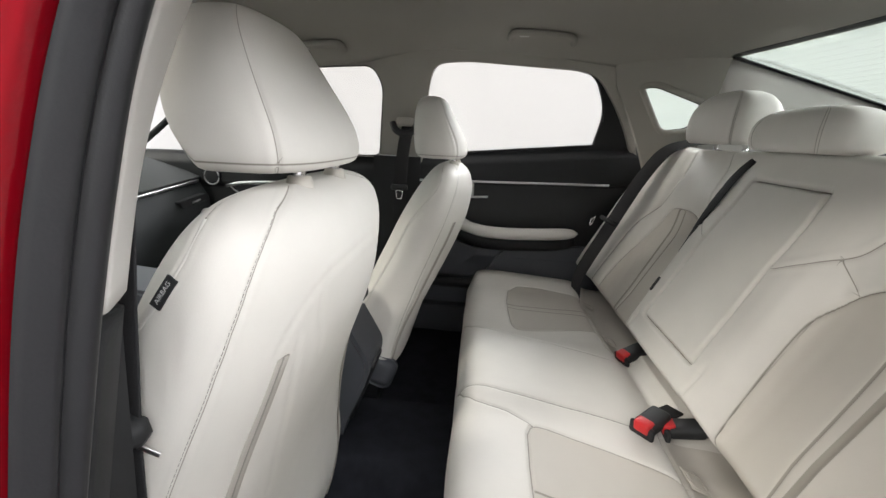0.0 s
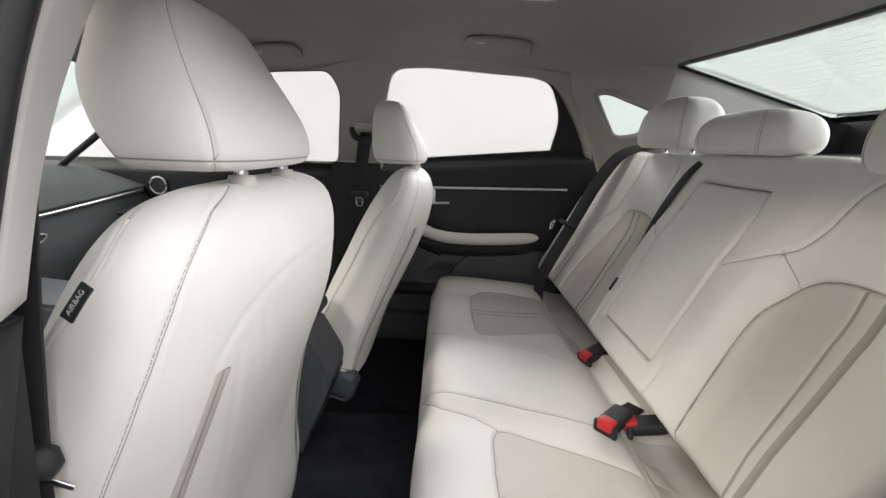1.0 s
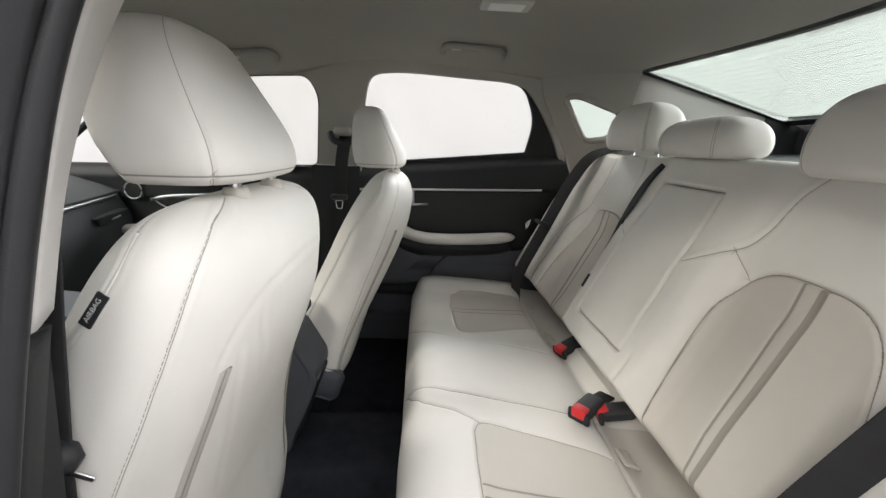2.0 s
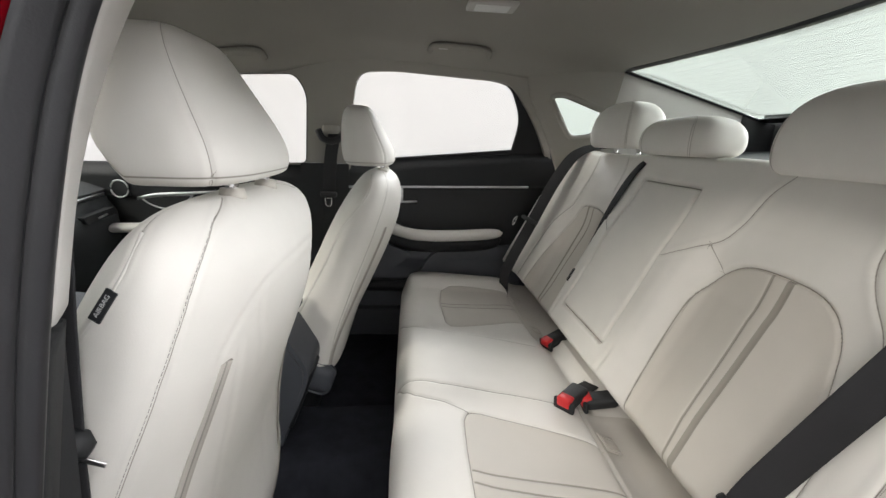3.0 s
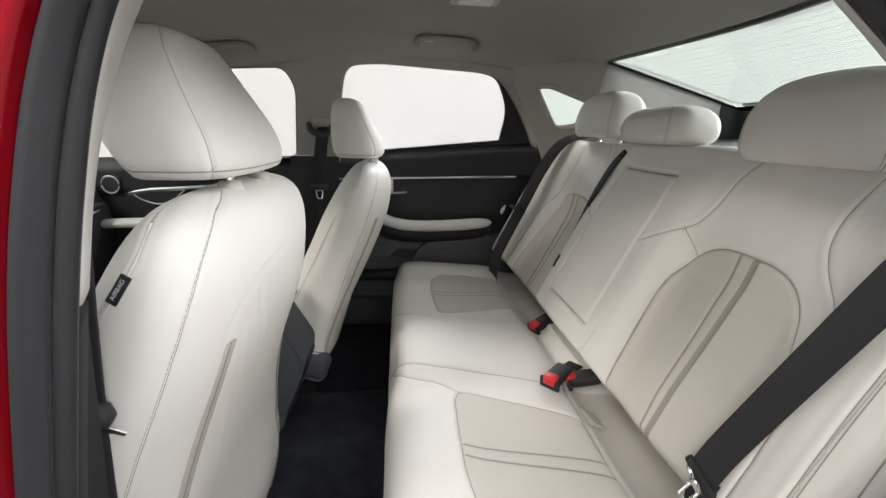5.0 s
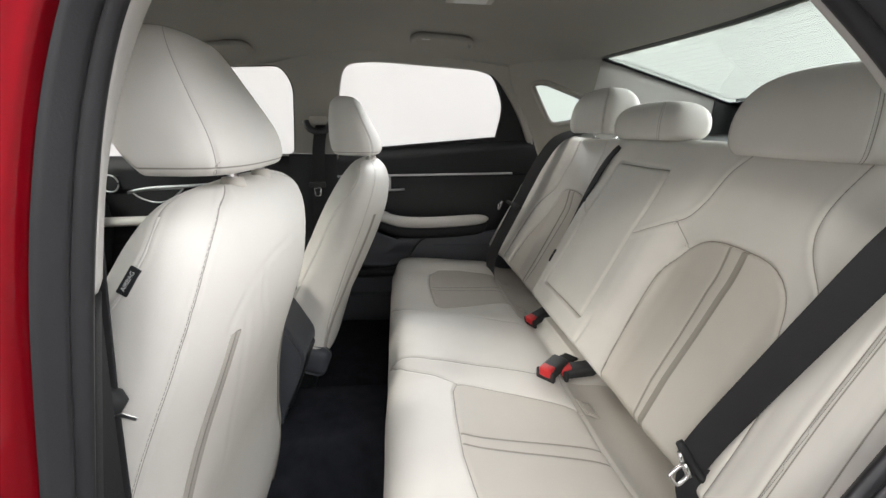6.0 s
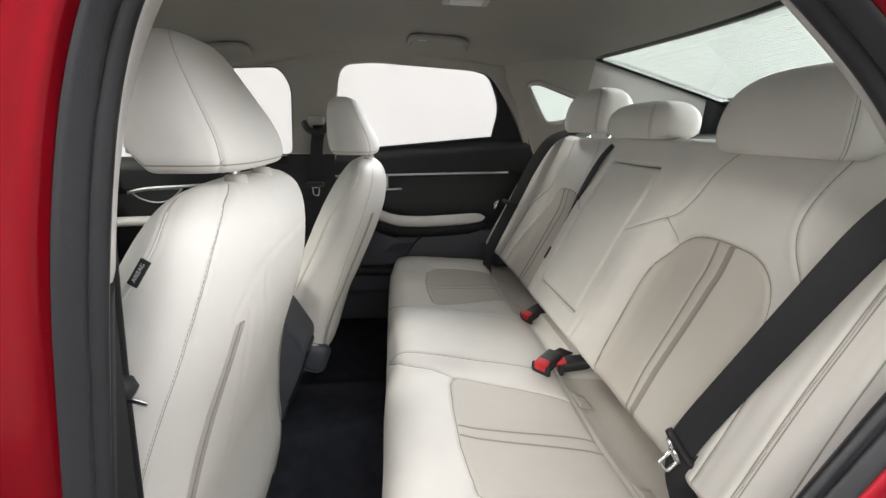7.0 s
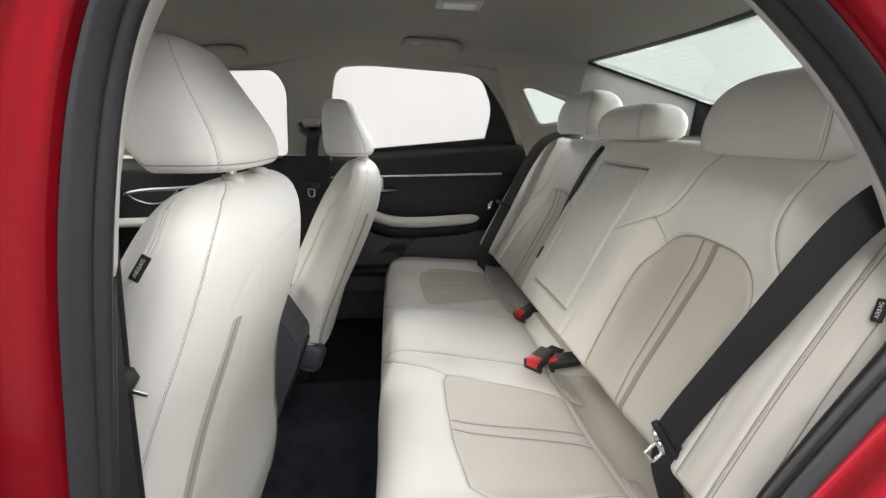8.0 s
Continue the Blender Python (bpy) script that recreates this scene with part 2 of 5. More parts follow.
def plate(outer, holes, thick, where):
    """A plate with openings; outlines in (x, z); where(x, z, w): the place of a point w across its thickness."""
    cu = bpy.data.curves.new("outline", "CURVE")
    cu.dimensions, cu.fill_mode, cu.extrude = "2D", "BOTH", 0.5
    for line in (outer, *holes):
        sp = cu.splines.new("POLY")
        sp.points.add(len(line) - 1)
        for p, (a, b) in zip(sp.points, line):
            p.co = (a, b, 0, 1)
        sp.use_cyclic_u = True
    tmp = new("outline", cu)
    dg = bpy.context.evaluated_depsgraph_get()
    me = bpy.data.meshes.new_from_object(tmp.evaluated_get(dg))
    bpy.data.objects.remove(tmp)
    bpy.data.curves.remove(cu)
    bm = bmesh.new()
    bm.from_mesh(me)
    bpy.data.meshes.remove(me)
    bmesh.ops.remove_doubles(bm, verts=bm.verts, dist=0.00005)
    v = [where(x.co.x, x.co.y, x.co.z * thick) for x in bm.verts]
    bm.verts.index_update()
    f = [[x.index for x in q.verts] for q in bm.faces]
    bm.free()
    return v, f


def rounded(pts, r, n=6):
    """A closed outline with its corners rounded; r: one radius, or one for each corner."""
    out, p = [], [np.array(q, float) for q in pts]
    r = [r] * len(p) if np.isscalar(r) else r
    for i in range(len(p)):
        a, b, c = p[i - 1], p[i], p[(i + 1) % len(p)]
        d1, d2 = np.linalg.norm(a - b), np.linalg.norm(c - b)
        q = min(r[i], 0.49 * d1, 0.49 * d2)
        s, e = b + (a - b) / d1 * q, b + (c - b) / d2 * q
        for t in np.linspace(0, 1, n):
            out.append((1 - t) ** 2 * s + 2 * t * (1 - t) * b + t * t * e)
    return [tuple(q) for q in out]


def step(a, b, x):
    t = np.clip((x - a) / (b - a), 0, 1)
    return t * t * (3 - 2 * t)


def line_dist(A, B, line):
    """Distance of the points (A, B) from a polyline."""
    d = np.full(A.shape, 9.0)
    for (a0, b0), (a1, b1) in zip(line[:-1], line[1:]):
        ux, uy = a1 - a0, b1 - b0
        t = np.clip(((A - a0) * ux + (B - b0) * uy) / (ux * ux + uy * uy + 1e-12), 0, 1)
        d = np.minimum(d, np.hypot(A - a0 - t * ux, B - b0 - t * uy))
    return d


def seam_fields(pairs):
    """Signed and plain distance from the nearest of several (A, B, polyline)."""
    side, away = None, None
    for A, B, line in pairs:
        if away is None:
            side, away = np.full(A.shape, 9.0), np.full(A.shape, 9.0)
        for (a0, b0), (a1, b1) in zip(line[:-1], line[1:]):
            ux, uy = a1 - a0, b1 - b0
            t = np.clip(((A - a0) * ux + (B - b0) * uy) / (ux * ux + uy * uy + 1e-12), 0, 1)
            d = np.hypot(A - a0 - t * ux, B - b0 - t * uy)
            sg = np.where(ux * (B - b0) - uy * (A - a0) >= 0, 1.0, -1.0)
            nearer = d < away - 1e-7
            side, away = np.where(nearer, sg * d, side), np.where(nearer, d, away)
    return {"seam_side": side, "seam_away": away}


def plain(vf, side, away):
    """Plain leather with seams: no insert, no stripe."""
    n = len(np.asarray(vf[0]).reshape(-1, 3))
    return vf[0], vf[1], {"insert": np.full(n, -1.0), "stripe": np.full(n, -1.0), "seam_side": np.ravel(side), "seam_away": np.ravel(away)}


def inside(A, B, poly):
    c = np.zeros(A.shape, bool)
    n = len(poly)
    for i in range(n):
        (x1, y1), (x2, y2) = poly[i], poly[(i + 1) % n]
        hit = (y1 > B) != (y2 > B)
        c ^= hit & (A < (x2 - x1) * (B - y1) / (y2 - y1 + 1e-12) + x1)
    return c

# ---- the studio ----
def slab(x0, x1, y0, y1, z0, z1):
    return block((x1 - x0, y1 - y0, z1 - z0), Matrix.Translation(((x0 + x1) / 2, (y0 + y1) / 2, (z0 + z1) / 2)), 0)


for nm, s, mt, lb in (
    ("ground", (-6.2, 6.2, -5.2, 5.2, -0.1, 0.0), FLOORP, "dark grey painted studio floor under the car"),
    ("ceiling", (-6.2, 6.2, -5.2, 5.2, 3.8, 3.9), GLOW, "unseen white studio ceiling, given an added glow as fill"),
):
    tagged(part(nm, slab(*s), mt, smooth=False), lb, nm.split("_")[0], kind="structure")


inner = rounded([(-6.0, -5.0), (6.0, -5.0), (6.0, 5.0), (-6.0, 5.0)], 3.2, 14)
cove = plate([(x * 1.03, y * 1.03) for x, y in inner], [inner], 3.8, lambda x, y, w: (x, y, 1.9 + w))
tagged(part("wall_1", cove, WHITE, sharp=40), "plain white studio wall with wide rounded corners", "wall", kind="structure")


# ---- the car's shell ----
def side_y(z):
    return 0.735 - 0.42 * max(z - 1.0, 0.0)


def far(x, z, w):
    return (x, side_y(z) + w, z)


def sill(x):
    return 0.980 + 0.0952 * (x + 0.33)


def roof_z(x, y):
    z = 1.398 - 0.062 * np.clip((x + 0.3) / 0.92, 0, 2) ** 2 - 0.13 * np.clip((-x - 0.45) / 0.73, 0, 2) ** 2
    z = z - 0.022 * step(0.2, 0.64, x) * (1 - np.clip(np.abs(y) / 0.5, 0, 1) ** 2) - 0.034 * step(0.28, 0.62, -x) * np.clip(np.abs(y) / 0.5, 0, 1) ** 2.2
    return z - 0.040 * (np.abs(y) / 0.5) ** 2.2 - 0.040 * np.clip((np.abs(y) - 0.50) / 0.12, 0, 1.3) ** 1.7


xs, yy_ = np.linspace(-1.18, 0.575, 90), np.linspace(-0.612, 0.612, 70)
X, Y = np.meshgrid(xs, yy_, indexing="ij")
X = X + 0.085 * np.clip(1 - (Y / 0.512) ** 2, 0, 1) * step(0.2, 0.575, X)  # the rear edge bows backwards
RP = np.stack([X, Y, roof_z(X, Y)], -1)
full = np.ones((89, 69), bool)
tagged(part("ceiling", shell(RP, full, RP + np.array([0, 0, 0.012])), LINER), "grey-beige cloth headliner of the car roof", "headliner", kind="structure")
OUT = RP.copy()
OUT[..., 1] *= 1.06
OUT[..., 2] += 0.035
tagged(part("roof", shell(OUT, full, OUT + np.array([0, 0, 0.01])), RED), "glossy red painted car roof panel", "roof", kind="structure")

# floor pan with its tunnel, and the front of the rear bench
gx, gy = np.linspace(-1.5, 1.2, 110), np.linspace(-0.80, 0.80, 120)
X, Y = np.meshgrid(gx, gy, indexing="ij")
Z = 0.275 + 0.075 * (1 - step(0.10, 0.19, np.abs(Y))) + 0.0015 * np.sin(37 * X) * np.sin(29 * Y)
FP = np.stack([X, Y, Z], -1)
tagged(part("floor", shell(FP, np.ones((109, 119), bool), FP - np.array([0, 0, 0.03])), CARPET), "black carpeted car floor with a centre tunnel", "floor", kind="structure")

FRONT_HOLE = rounded([(-1.08, 0.945), (-0.95, 1.22), (-0.72, 1.251), (-0.517, 1.261), (-0.487, 1.20), (-0.520, 0.962)], [0.02, 0.05, 0.08, 0.05, 0.03, 0.02])
REAR_HOLE = rounded([(-0.360, 0.90), (-0.334, 1.18), (-0.310, 1.274), (-0.20, 1.284), (0.16, 1.268), (0.228, 1.250), (0.31, 1.155), (0.385, 1.035), (0.43, 0.90)], [0.01, 0.05, 0.04, 0.05, 0.08, 0.04, 0.08, 0.08, 0.01])
UP = plate([(-1.12, 0.96), (-1.02, 1.27), (-0.7, 1.335), (0.0, 1.345), (0.30, 1.31), (0.33, 1.22), (0.40, 1.05), (0.445, 0.86), (-0.385, 0.86), (-0.385, 0.965), (-0.53, 0.965), (-0.53, 0.955)], [REAR_HOLE[1:-1], FRONT_HOLE], 0.02, far)
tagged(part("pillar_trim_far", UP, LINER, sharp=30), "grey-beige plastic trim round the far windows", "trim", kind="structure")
LOWB = plate([(-0.56, 0.30), (-0.535, 0.964), (-0.36, 0.964), (-0.345, 0.30)], [], 0.03, lambda x, z, w: (x, 0.715 + w + 0.01 * (z - 0.6), z))
tagged(part("lower_pillar_trim", LOWB, DARKSOFT, sharp=30), "dark plastic lower pillar trim beside the belt", "trim", kind="structure")

# rear corner pillars with their small windows
QUARTER = rounded([(0.362, 1.222), (0.402, 1.228), (0.545, 1.176), (0.528, 1.105), (0.45, 1.092)], [0.02, 0.02, 0.02, 0.02, 0.03])


def corner(x, z, w):
    return (x, side_y(z) - 0.003 - 0.017 * float(step(0.25, 0.37, x)) - 0.30 * max(x - 0.34, 0) + w, z)


CP = plate([(0.25, 1.335), (0.565, 1.335), (0.565, 1.29), (0.565, 1.0), (0.47, 0.92), (0.435, 0.95), (0.40, 1.035), (0.345, 1.135), (0.285, 1.225)], [QUARTER], 0.02, corner)
SAIL = [
    [(0.555, 0.518, 1.312), (0.555, 0.649, 1.0)],
    [(0.70, 0.512, 1.270), (0.72, 0.585, 1.0)],
    [(0.9, 0.512, 1.216), (0.9, 0.56, 1.0)],
    [(1.0, 0.512, 1.189), (1.012, 0.540, 1.0)],
]
SP = np.array([[np.array(a) * (1 - t) + np.array(b) * t for t in np.linspace(0, 1, 8)] for a, b in SAIL])
EP = np.array([[np.array(a) * (1 - t) + np.array(b) * t for t in np.linspace(0, 1, 8)] for a, b in ([(1.0, 0.508, 1.190), (1.012, 0.536, 1.0)], [(1.06, 0.508, 1.173), (1.06, 0.524, 1.0)], [(1.12, 0.506, 1.157), (1.12, 0.510, 1.0)])])
EV = shell(EP, np.ones((2, 7), bool), EP + np.array([0, 0.02, 0]))
SV = shell(SP, np.ones((3, 7), bool), SP + np.array([0, 0.02, 0]))
for side in (1, -1):
    f = (lambda q: q) if side == 1 else mirrored
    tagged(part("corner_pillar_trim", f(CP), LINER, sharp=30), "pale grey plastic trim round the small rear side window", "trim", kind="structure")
    # paler than the corner trim: light from the rear glass put into the colour
    tagged(part("sail_trim", f(SV), TRIM), "plastic trim along the rear window, paler with painted window light", "trim", kind="structure")
    tagged(part("shelf_side_trim", f(EV), DARKSOFT), "dark side panel at the end of the parcel shelf", "trim", kind="structure")
    q = plate(QUARTER, [], 0.004, lambda x, z, w: corner(x, z, 0.03 + w))
    o = tagged(part("window_1" if side == 1 else "window_2", f(q), GREEN, smooth=False), "small green-tinted rear quarter window", "window", kind="structure")
    o.visible_shadow = False
    rim = [corner(x, z, 0.012) for x, z in QUARTER]
    part("window_seal", f(tube(rim, 0.003, 6, closed=True)), RUBBER, o)
    mid = np.mean(QUARTER, axis=0)
    lip = [corner(mid[0] + (x - mid[0]) * 1.10, mid[1] + (z - mid[1]) * 1.12, -0.007) for x, z in QUARTER]
    part("window_reveal", f(tube(lip, 0.0095, 12, closed=True)), LINER, o, "raised pale rim round the small window")
    # light outer skin behind the trims
    sk = [[(x, 0.80 - 0.42 * max(z - 1.0, 0) - 0.55 * max(x - 0.45, 0), z) for z in np.linspace(0.35, 1.0, 6)] for x in np.linspace(0.44, 1.2, 8)]
    part_ob = part("quarter_panel", f(shell(np.array(sk), np.ones((7, 5), bool), np.array(sk) + np.array([0, 0.01, 0]))), RED)
    tagged(part_ob, "glossy red painted rear quarter panel", "car body", kind="structure")

tagged(part("rear_side_trim", plate([(0.42, 0.24), (0.41, 1.03), (0.66, 1.03), (0.66, 0.24)], [], 0.02, lambda x, z, w: (x, 0.755 + w, z)), DARKSOFT, smooth=False), "dark side trim beside the rear bench", "trim", kind="structure")
# rear window, its black border, heater wires, and the shelf below
def rear_glass(u, v, off=0.0):
    """u across -1..1, v down the slope 0..1."""
    x = 0.552 + 0.52 * v + 0.085 * max(1 - u * u, 0) * (1 - v) + 0.05 * max(1 - u * u, 0) * v
    return (x, 0.512 * u, 1.306 - 0.139 * v + 0.008 * (1 - u * u) + off)


def glass_patch(u0, u1, v0, v1, off, n=16):
    P = np.array([[rear_glass(u, v, off) for v in np.linspace(v0, v1, 8)] for u in np.linspace(u0, u1, n)])
    return shell(P, np.ones((n - 1, 7), bool), P + np.array([0, 0, 0.004]))


rw = part("window_3", glass_patch(-1, 1, 0, 1, 0.0), GREEN)
rw.visible_shadow = False
tagged(rw, "green-tinted rear window with fine heater wires", "rear window", kind="structure")
part("window_border", joined(glass_patch(-1.02, 1.02, -0.012, 0.018, -0.003), glass_patch(-1.02, 1.02, 0.95, 1.03, -0.003), glass_patch(-1.02, -0.975, 0.018, 0.95, -0.003, 3), glass_patch(0.975, 1.02, 0.018, 0.95, -0.003, 3)), FRIT, rw)
for k in range(17):
    v = 0.10 + 0.83 * k / 16
    part("heater_wire", tube([rear_glass(u, v, -0.002) for u in np.linspace(-0.95, 0.95, 14)], 0.00018, 4), PIPING, rw)
shelf = plate([(0.57, -0.53), (1.14, -0.52), (1.14, 0.52), (0.57, 0.53)], [], 0.02, lambda x, z, w: (x, z, 1.025 + 0.09 * max(x - 0.75, 0) + w))
tagged(part("parcel_shelf", shelf, DARKSOFT, sharp=30), "dark cloth parcel shelf behind the rear seat", "shelf", kind="structure")
tagged(part("rear_bulkhead", slab(1.12, 1.16, -0.56, 0.56, 0.3, 1.192), DARK, smooth=False), "dark panel below the rear window", "bulkhead", kind="structure")

# windscreen, front header and far front pillar
WS = np.array([[(-1.13 - 0.62 * v, 0.62 * u * (1 + 0.12 * v), 1.262 - 0.36 * v + 0.03 * (1 - u * u)) for v in np.linspace(0, 1, 6)] for u in np.linspace(-1, 1, 12)])
w4 = part("window_4", shell(WS, np.ones((11, 5), bool), WS + np.array([0, 0, 0.005])), GREEN)
w4.visible_shadow = False
tagged(w4, "green-tinted windscreen above the dashboard", "windscreen", kind="structure")
tagged(part("header_trim", slab(-1.22, -1.15, -0.58, 0.58, 1.262, 1.285), LINER), "grey-beige trim above the windscreen", "trim", kind="structure")
for side in (1, -1):
    apil = tube(smoothline([(-1.60, 0.675 * side, 0.83), (-1.46, 0.64 * side, 0.925), (-1.33, 0.625 * side, 1.012), (-1.15, 0.60 * side, 1.145), (-1.02, 0.585 * side, 1.255)], 24), 0.011, 10)
    tagged(part("front_pillar_trim", apil, DARKSOFT), "dark trim of the sloping front pillar", "trim", kind="structure")
firewall = slab(-1.84, -1.80, -0.78, 0.78, 0.2, 0.92)
tagged(part("firewall", firewall, DARK, smooth=False), "dark panel behind the dashboard", "bulkhead", kind="structure")

# near side: the closed front door with its window
NF = mirrored(plate([(-1.8, 0.28), (-1.8, 0.92), (-1.10, 0.95), (-0.98, 1.27), (-0.7, 1.335), (-0.45, 1.34), (-0.45, 1.1), (-0.45, 0.9), (-0.45, 0.28)], [FRONT_HOLE], 0.03, far))
tagged(part("door_1", NF, DARKSOFT, sharp=30), "dark trimmed closed front door with a clear window", "car door", kind="structure")
NG = mirrored(plate(FRONT_HOLE, [], 0.004, lambda x, z, w: far(x, z, 0.02 + w)))
g = part("window_5", NG, CLEAR, smooth=False)
g.visible_shadow = False
tagged(g, "clear front side window", "window", kind="structure")

# near side: the open rear doorway, a ring of trim, seal and painted jamb
RING = np.array([(-0.330, 0.42), (-0.334, 0.60), (-0.336, 0.75), (-0.336, 0.85), (-0.3355, 0.94), (-0.333, 1.0), (-0.328, 1.06), (-0.321, 1.10), (-0.311, 1.14), (-0.290, 1.185), (-0.25, 1.225), (-0.19, 1.252), (-0.11, 1.268), (-0.02, 1.270), (0.07, 1.255), (0.14, 1.224), (0.19, 1.196), (0.218, 1.176), (0.238, 1.156), (0.266, 1.130), (0.295, 1.098), (0.324, 1.056), (0.350, 1.010), (0.368, 0.965), (0.373, 0.925), (0.366, 0.888), (0.345, 0.864), (0.307, 0.831), (0.204, 0.735), (0.14, 0.62), (0.09, 0.49), (0.03, 0.41), (-0.1, 0.395), (-0.25, 0.395)])


def ring_path(n=260):
    p = np.concatenate([RING, RING[:1]])
    t = np.concatenate([[0], np.cumsum(np.linalg.norm(np.diff(p, axis=0), axis=1))])
    s = np.linspace(0, t[-1], n, endpoint=False)
    q = np.stack([np.interp(s, t, p[:, k]) for k in (0, 1)], -1)
    for _ in range(6):
        q = (np.roll(q, 1, 0) + np.roll(q, -1, 0) + 2 * q) / 4
    d = np.roll(q, -1, 0) - np.roll(q, 1, 0)
    d /= np.linalg.norm(d, axis=1)[:, None]
    nrm = np.stack([-d[:, 1], d[:, 0]], -1)
    return q, nrm


RQ, RN = ring_path()


def lip_y(z):
    return -0.653 + 0.28 * np.maximum(z - 1.0, -0.28) + 0.12 * np.minimum(z - 0.72, 0.0)


def ring_sweep(section, keep=None):
    idx = [i for i in range(len(RQ)) if keep is None or keep(*RQ[i])]
    rings = []
    for i in idx:
        (x, z), (nx, nz) = RQ[i], RN[i]
        slim = 1 - 0.42 * float(step(0.0, 0.34, 1.02 - z))
        rings.append([(x + o * nx, lip_y(z) - (dy * slim if dy > 0.003 else dy * (1 + 0.5 * float(step(1.0, 1.18, z)) * (x < -0.1))), z + o * nz) for o, dy in section])
    return loft(rings, closed=keep is None)


TRIM_SEC = [(0.008, 0.003), (0.0005, 0.000), (0.001, -0.004), (0.0085, -0.019), (0.0165, -0.034), (0.019, -0.0365), (0.030, -0.038), (0.045, -0.030), (0.045, 0.003)]
REAR_SEC = [(0.008, 0.003), (0.0005, 0.000), (0.001, -0.004), (0.0045, -0.012), (0.008, -0.016), (0.020, -0.018), (0.034, -0.014), (0.034, 0.003)]
SEAL_SEC = [(0.014, -0.002), (0.002, -0.0005), (-0.0015, 0.003), (-0.003, 0.0075), (-0.0015, 0.012), (0.0025, 0.0155), (0.006, 0.0175), (0.006, 0.0190), (0.0025, 0.0205), (0.0015, 0.0240), (0.0030, 0.0270), (0.0060, 0.0310), (0.0095, 0.0355), (0.0125, 0.0385), (0.020, 0.0390), (0.040, 0.034), (0.040, -0.002)]
JAMB_SEC = [(0.0125, 0.034), (0.0145, 0.0405), (0.016, 0.046), (0.0195, 0.0500), (0.027, 0.0535), (0.036, 0.0565), (0.042, 0.0615), (0.045, 0.072), (0.049, 0.083), (0.058, 0.092), (0.075, 0.098), (0.15, 0.106), (0.15, 0.085), (0.05, 0.030)]
upper_front = lambda x, z: x < -0.05 and z > 0.937
upper_rear = lambda x, z: x > -0.08 and z > 0.94
lower_front = lambda x, z: x < -0.20 and 0.46 < z < 0.942
tagged(part("doorway_trim", ring_sweep(TRIM_SEC, upper_front), TRIM), "pale grey pillar trim beside the doorway seal", "trim", kind="structure")
tagged(part("doorway_trim", ring_sweep(REAR_SEC, upper_rear), TRIM), "pale grey trim along the sloping rear pillar", "trim", kind="structure")
tagged(part("doorway_trim", ring_sweep([(o + 0.0006, d) for o, d in TRIM_SEC], lower_front), DARKSOFT), "dark plastic trim at the foot of the pillar", "trim", kind="structure")
tagged(part("doorway_seal", ring_sweep(SEAL_SEC), RUBBER), "black ribbed rubber seal round the open doorway", "door seal", kind="structure")
tagged(part("door_jamb", ring_sweep(JAMB_SEC), RED), "glossy red painted jamb of the open rear doorway", "car body", kind="structure")
LP = plate([(-0.45, 0.28), (-0.45, 0.9365), (-0.3525, 0.9365), (-0.358, 0.87), (-0.362, 0.82), (-0.367, 0.76), (-0.372, 0.68), (-0.375, 0.40), (-0.36, 0.28)], [], 0.03, lambda x, z, w: (x, -0.655 + w, z))
tagged(part("lower_pillar_trim", LP, DARKSOFT, sharp=30), "dark plastic lower pillar trim by the doorway", "trim", kind="structure")
UPN = plate([(-0.45, 0.938), (-0.44, 1.30), (-0.345, 1.30), (-0.345, 1.16), (-0.36, 1.06), (-0.367, 0.938)], [], 0.03, lambda x, z, w: (x, -0.640 + 0.28 * (z - 1.0) + w, z))
tagged(part("upper_pillar_trim", UPN, TRIM, sharp=30), "pale grey upper pillar trim by the doorway", "trim", kind="structure")
sillp = slab(-0.30, 0.12, -0.80, -0.70, 0.24, 0.385)
tagged(part("sill", sillp, DARK, smooth=False), "dark door sill at the foot of the doorway", "sill", kind="structure")

tagged(part("sill", slab(-0.36, 0.12, 0.655, 0.76, 0.30, 0.405), SILLP, smooth=False), "dark door sill below the closed rear door", "sill", kind="structure")

# ---- far doors ----
GLASS_R = rounded([(-0.345, 0.975), (-0.345, 1.16), (-0.325, 1.280), (-0.21, 1.296), (0.15, 1.279), (0.222, 1.252), (0.274, 1.152), (0.259, 1.036)], [0.005, 0.03, 0.035, 0.05, 0.06, 0.03, 0.05, 0.004])
rd = thing("rear_door", (0.03, 0.74, 0.30), "closed rear door with black panel, silver strip and pale armrest", "car door")
part("window_frame", plate([(-0.375, 0.93), (-0.352, 1.18), (-0.326, 1.29), (-0.20, 1.303), (0.16, 1.287), (0.236, 1.262), (0.314, 1.158), (0.389, 1.037), (0.435, 0.93)], [GLASS_R], 0.014, lambda x, z, w: far(x, z, 0.018 + w)), DARKSOFT, rd, "black window frame", sharp=30)
gl = part("glass", plate(GLASS_R, [], 0.004, lambda x, z, w: far(x, z, 0.02 + w)), CLEAR, rd, "clear window glass", smooth=False)
gl.visible_shadow = False
part("window_seal", tube([far(x, z, 0.006) for x, z in GLASS_R], 0.004, 6, closed=True), RUBBER, rd)


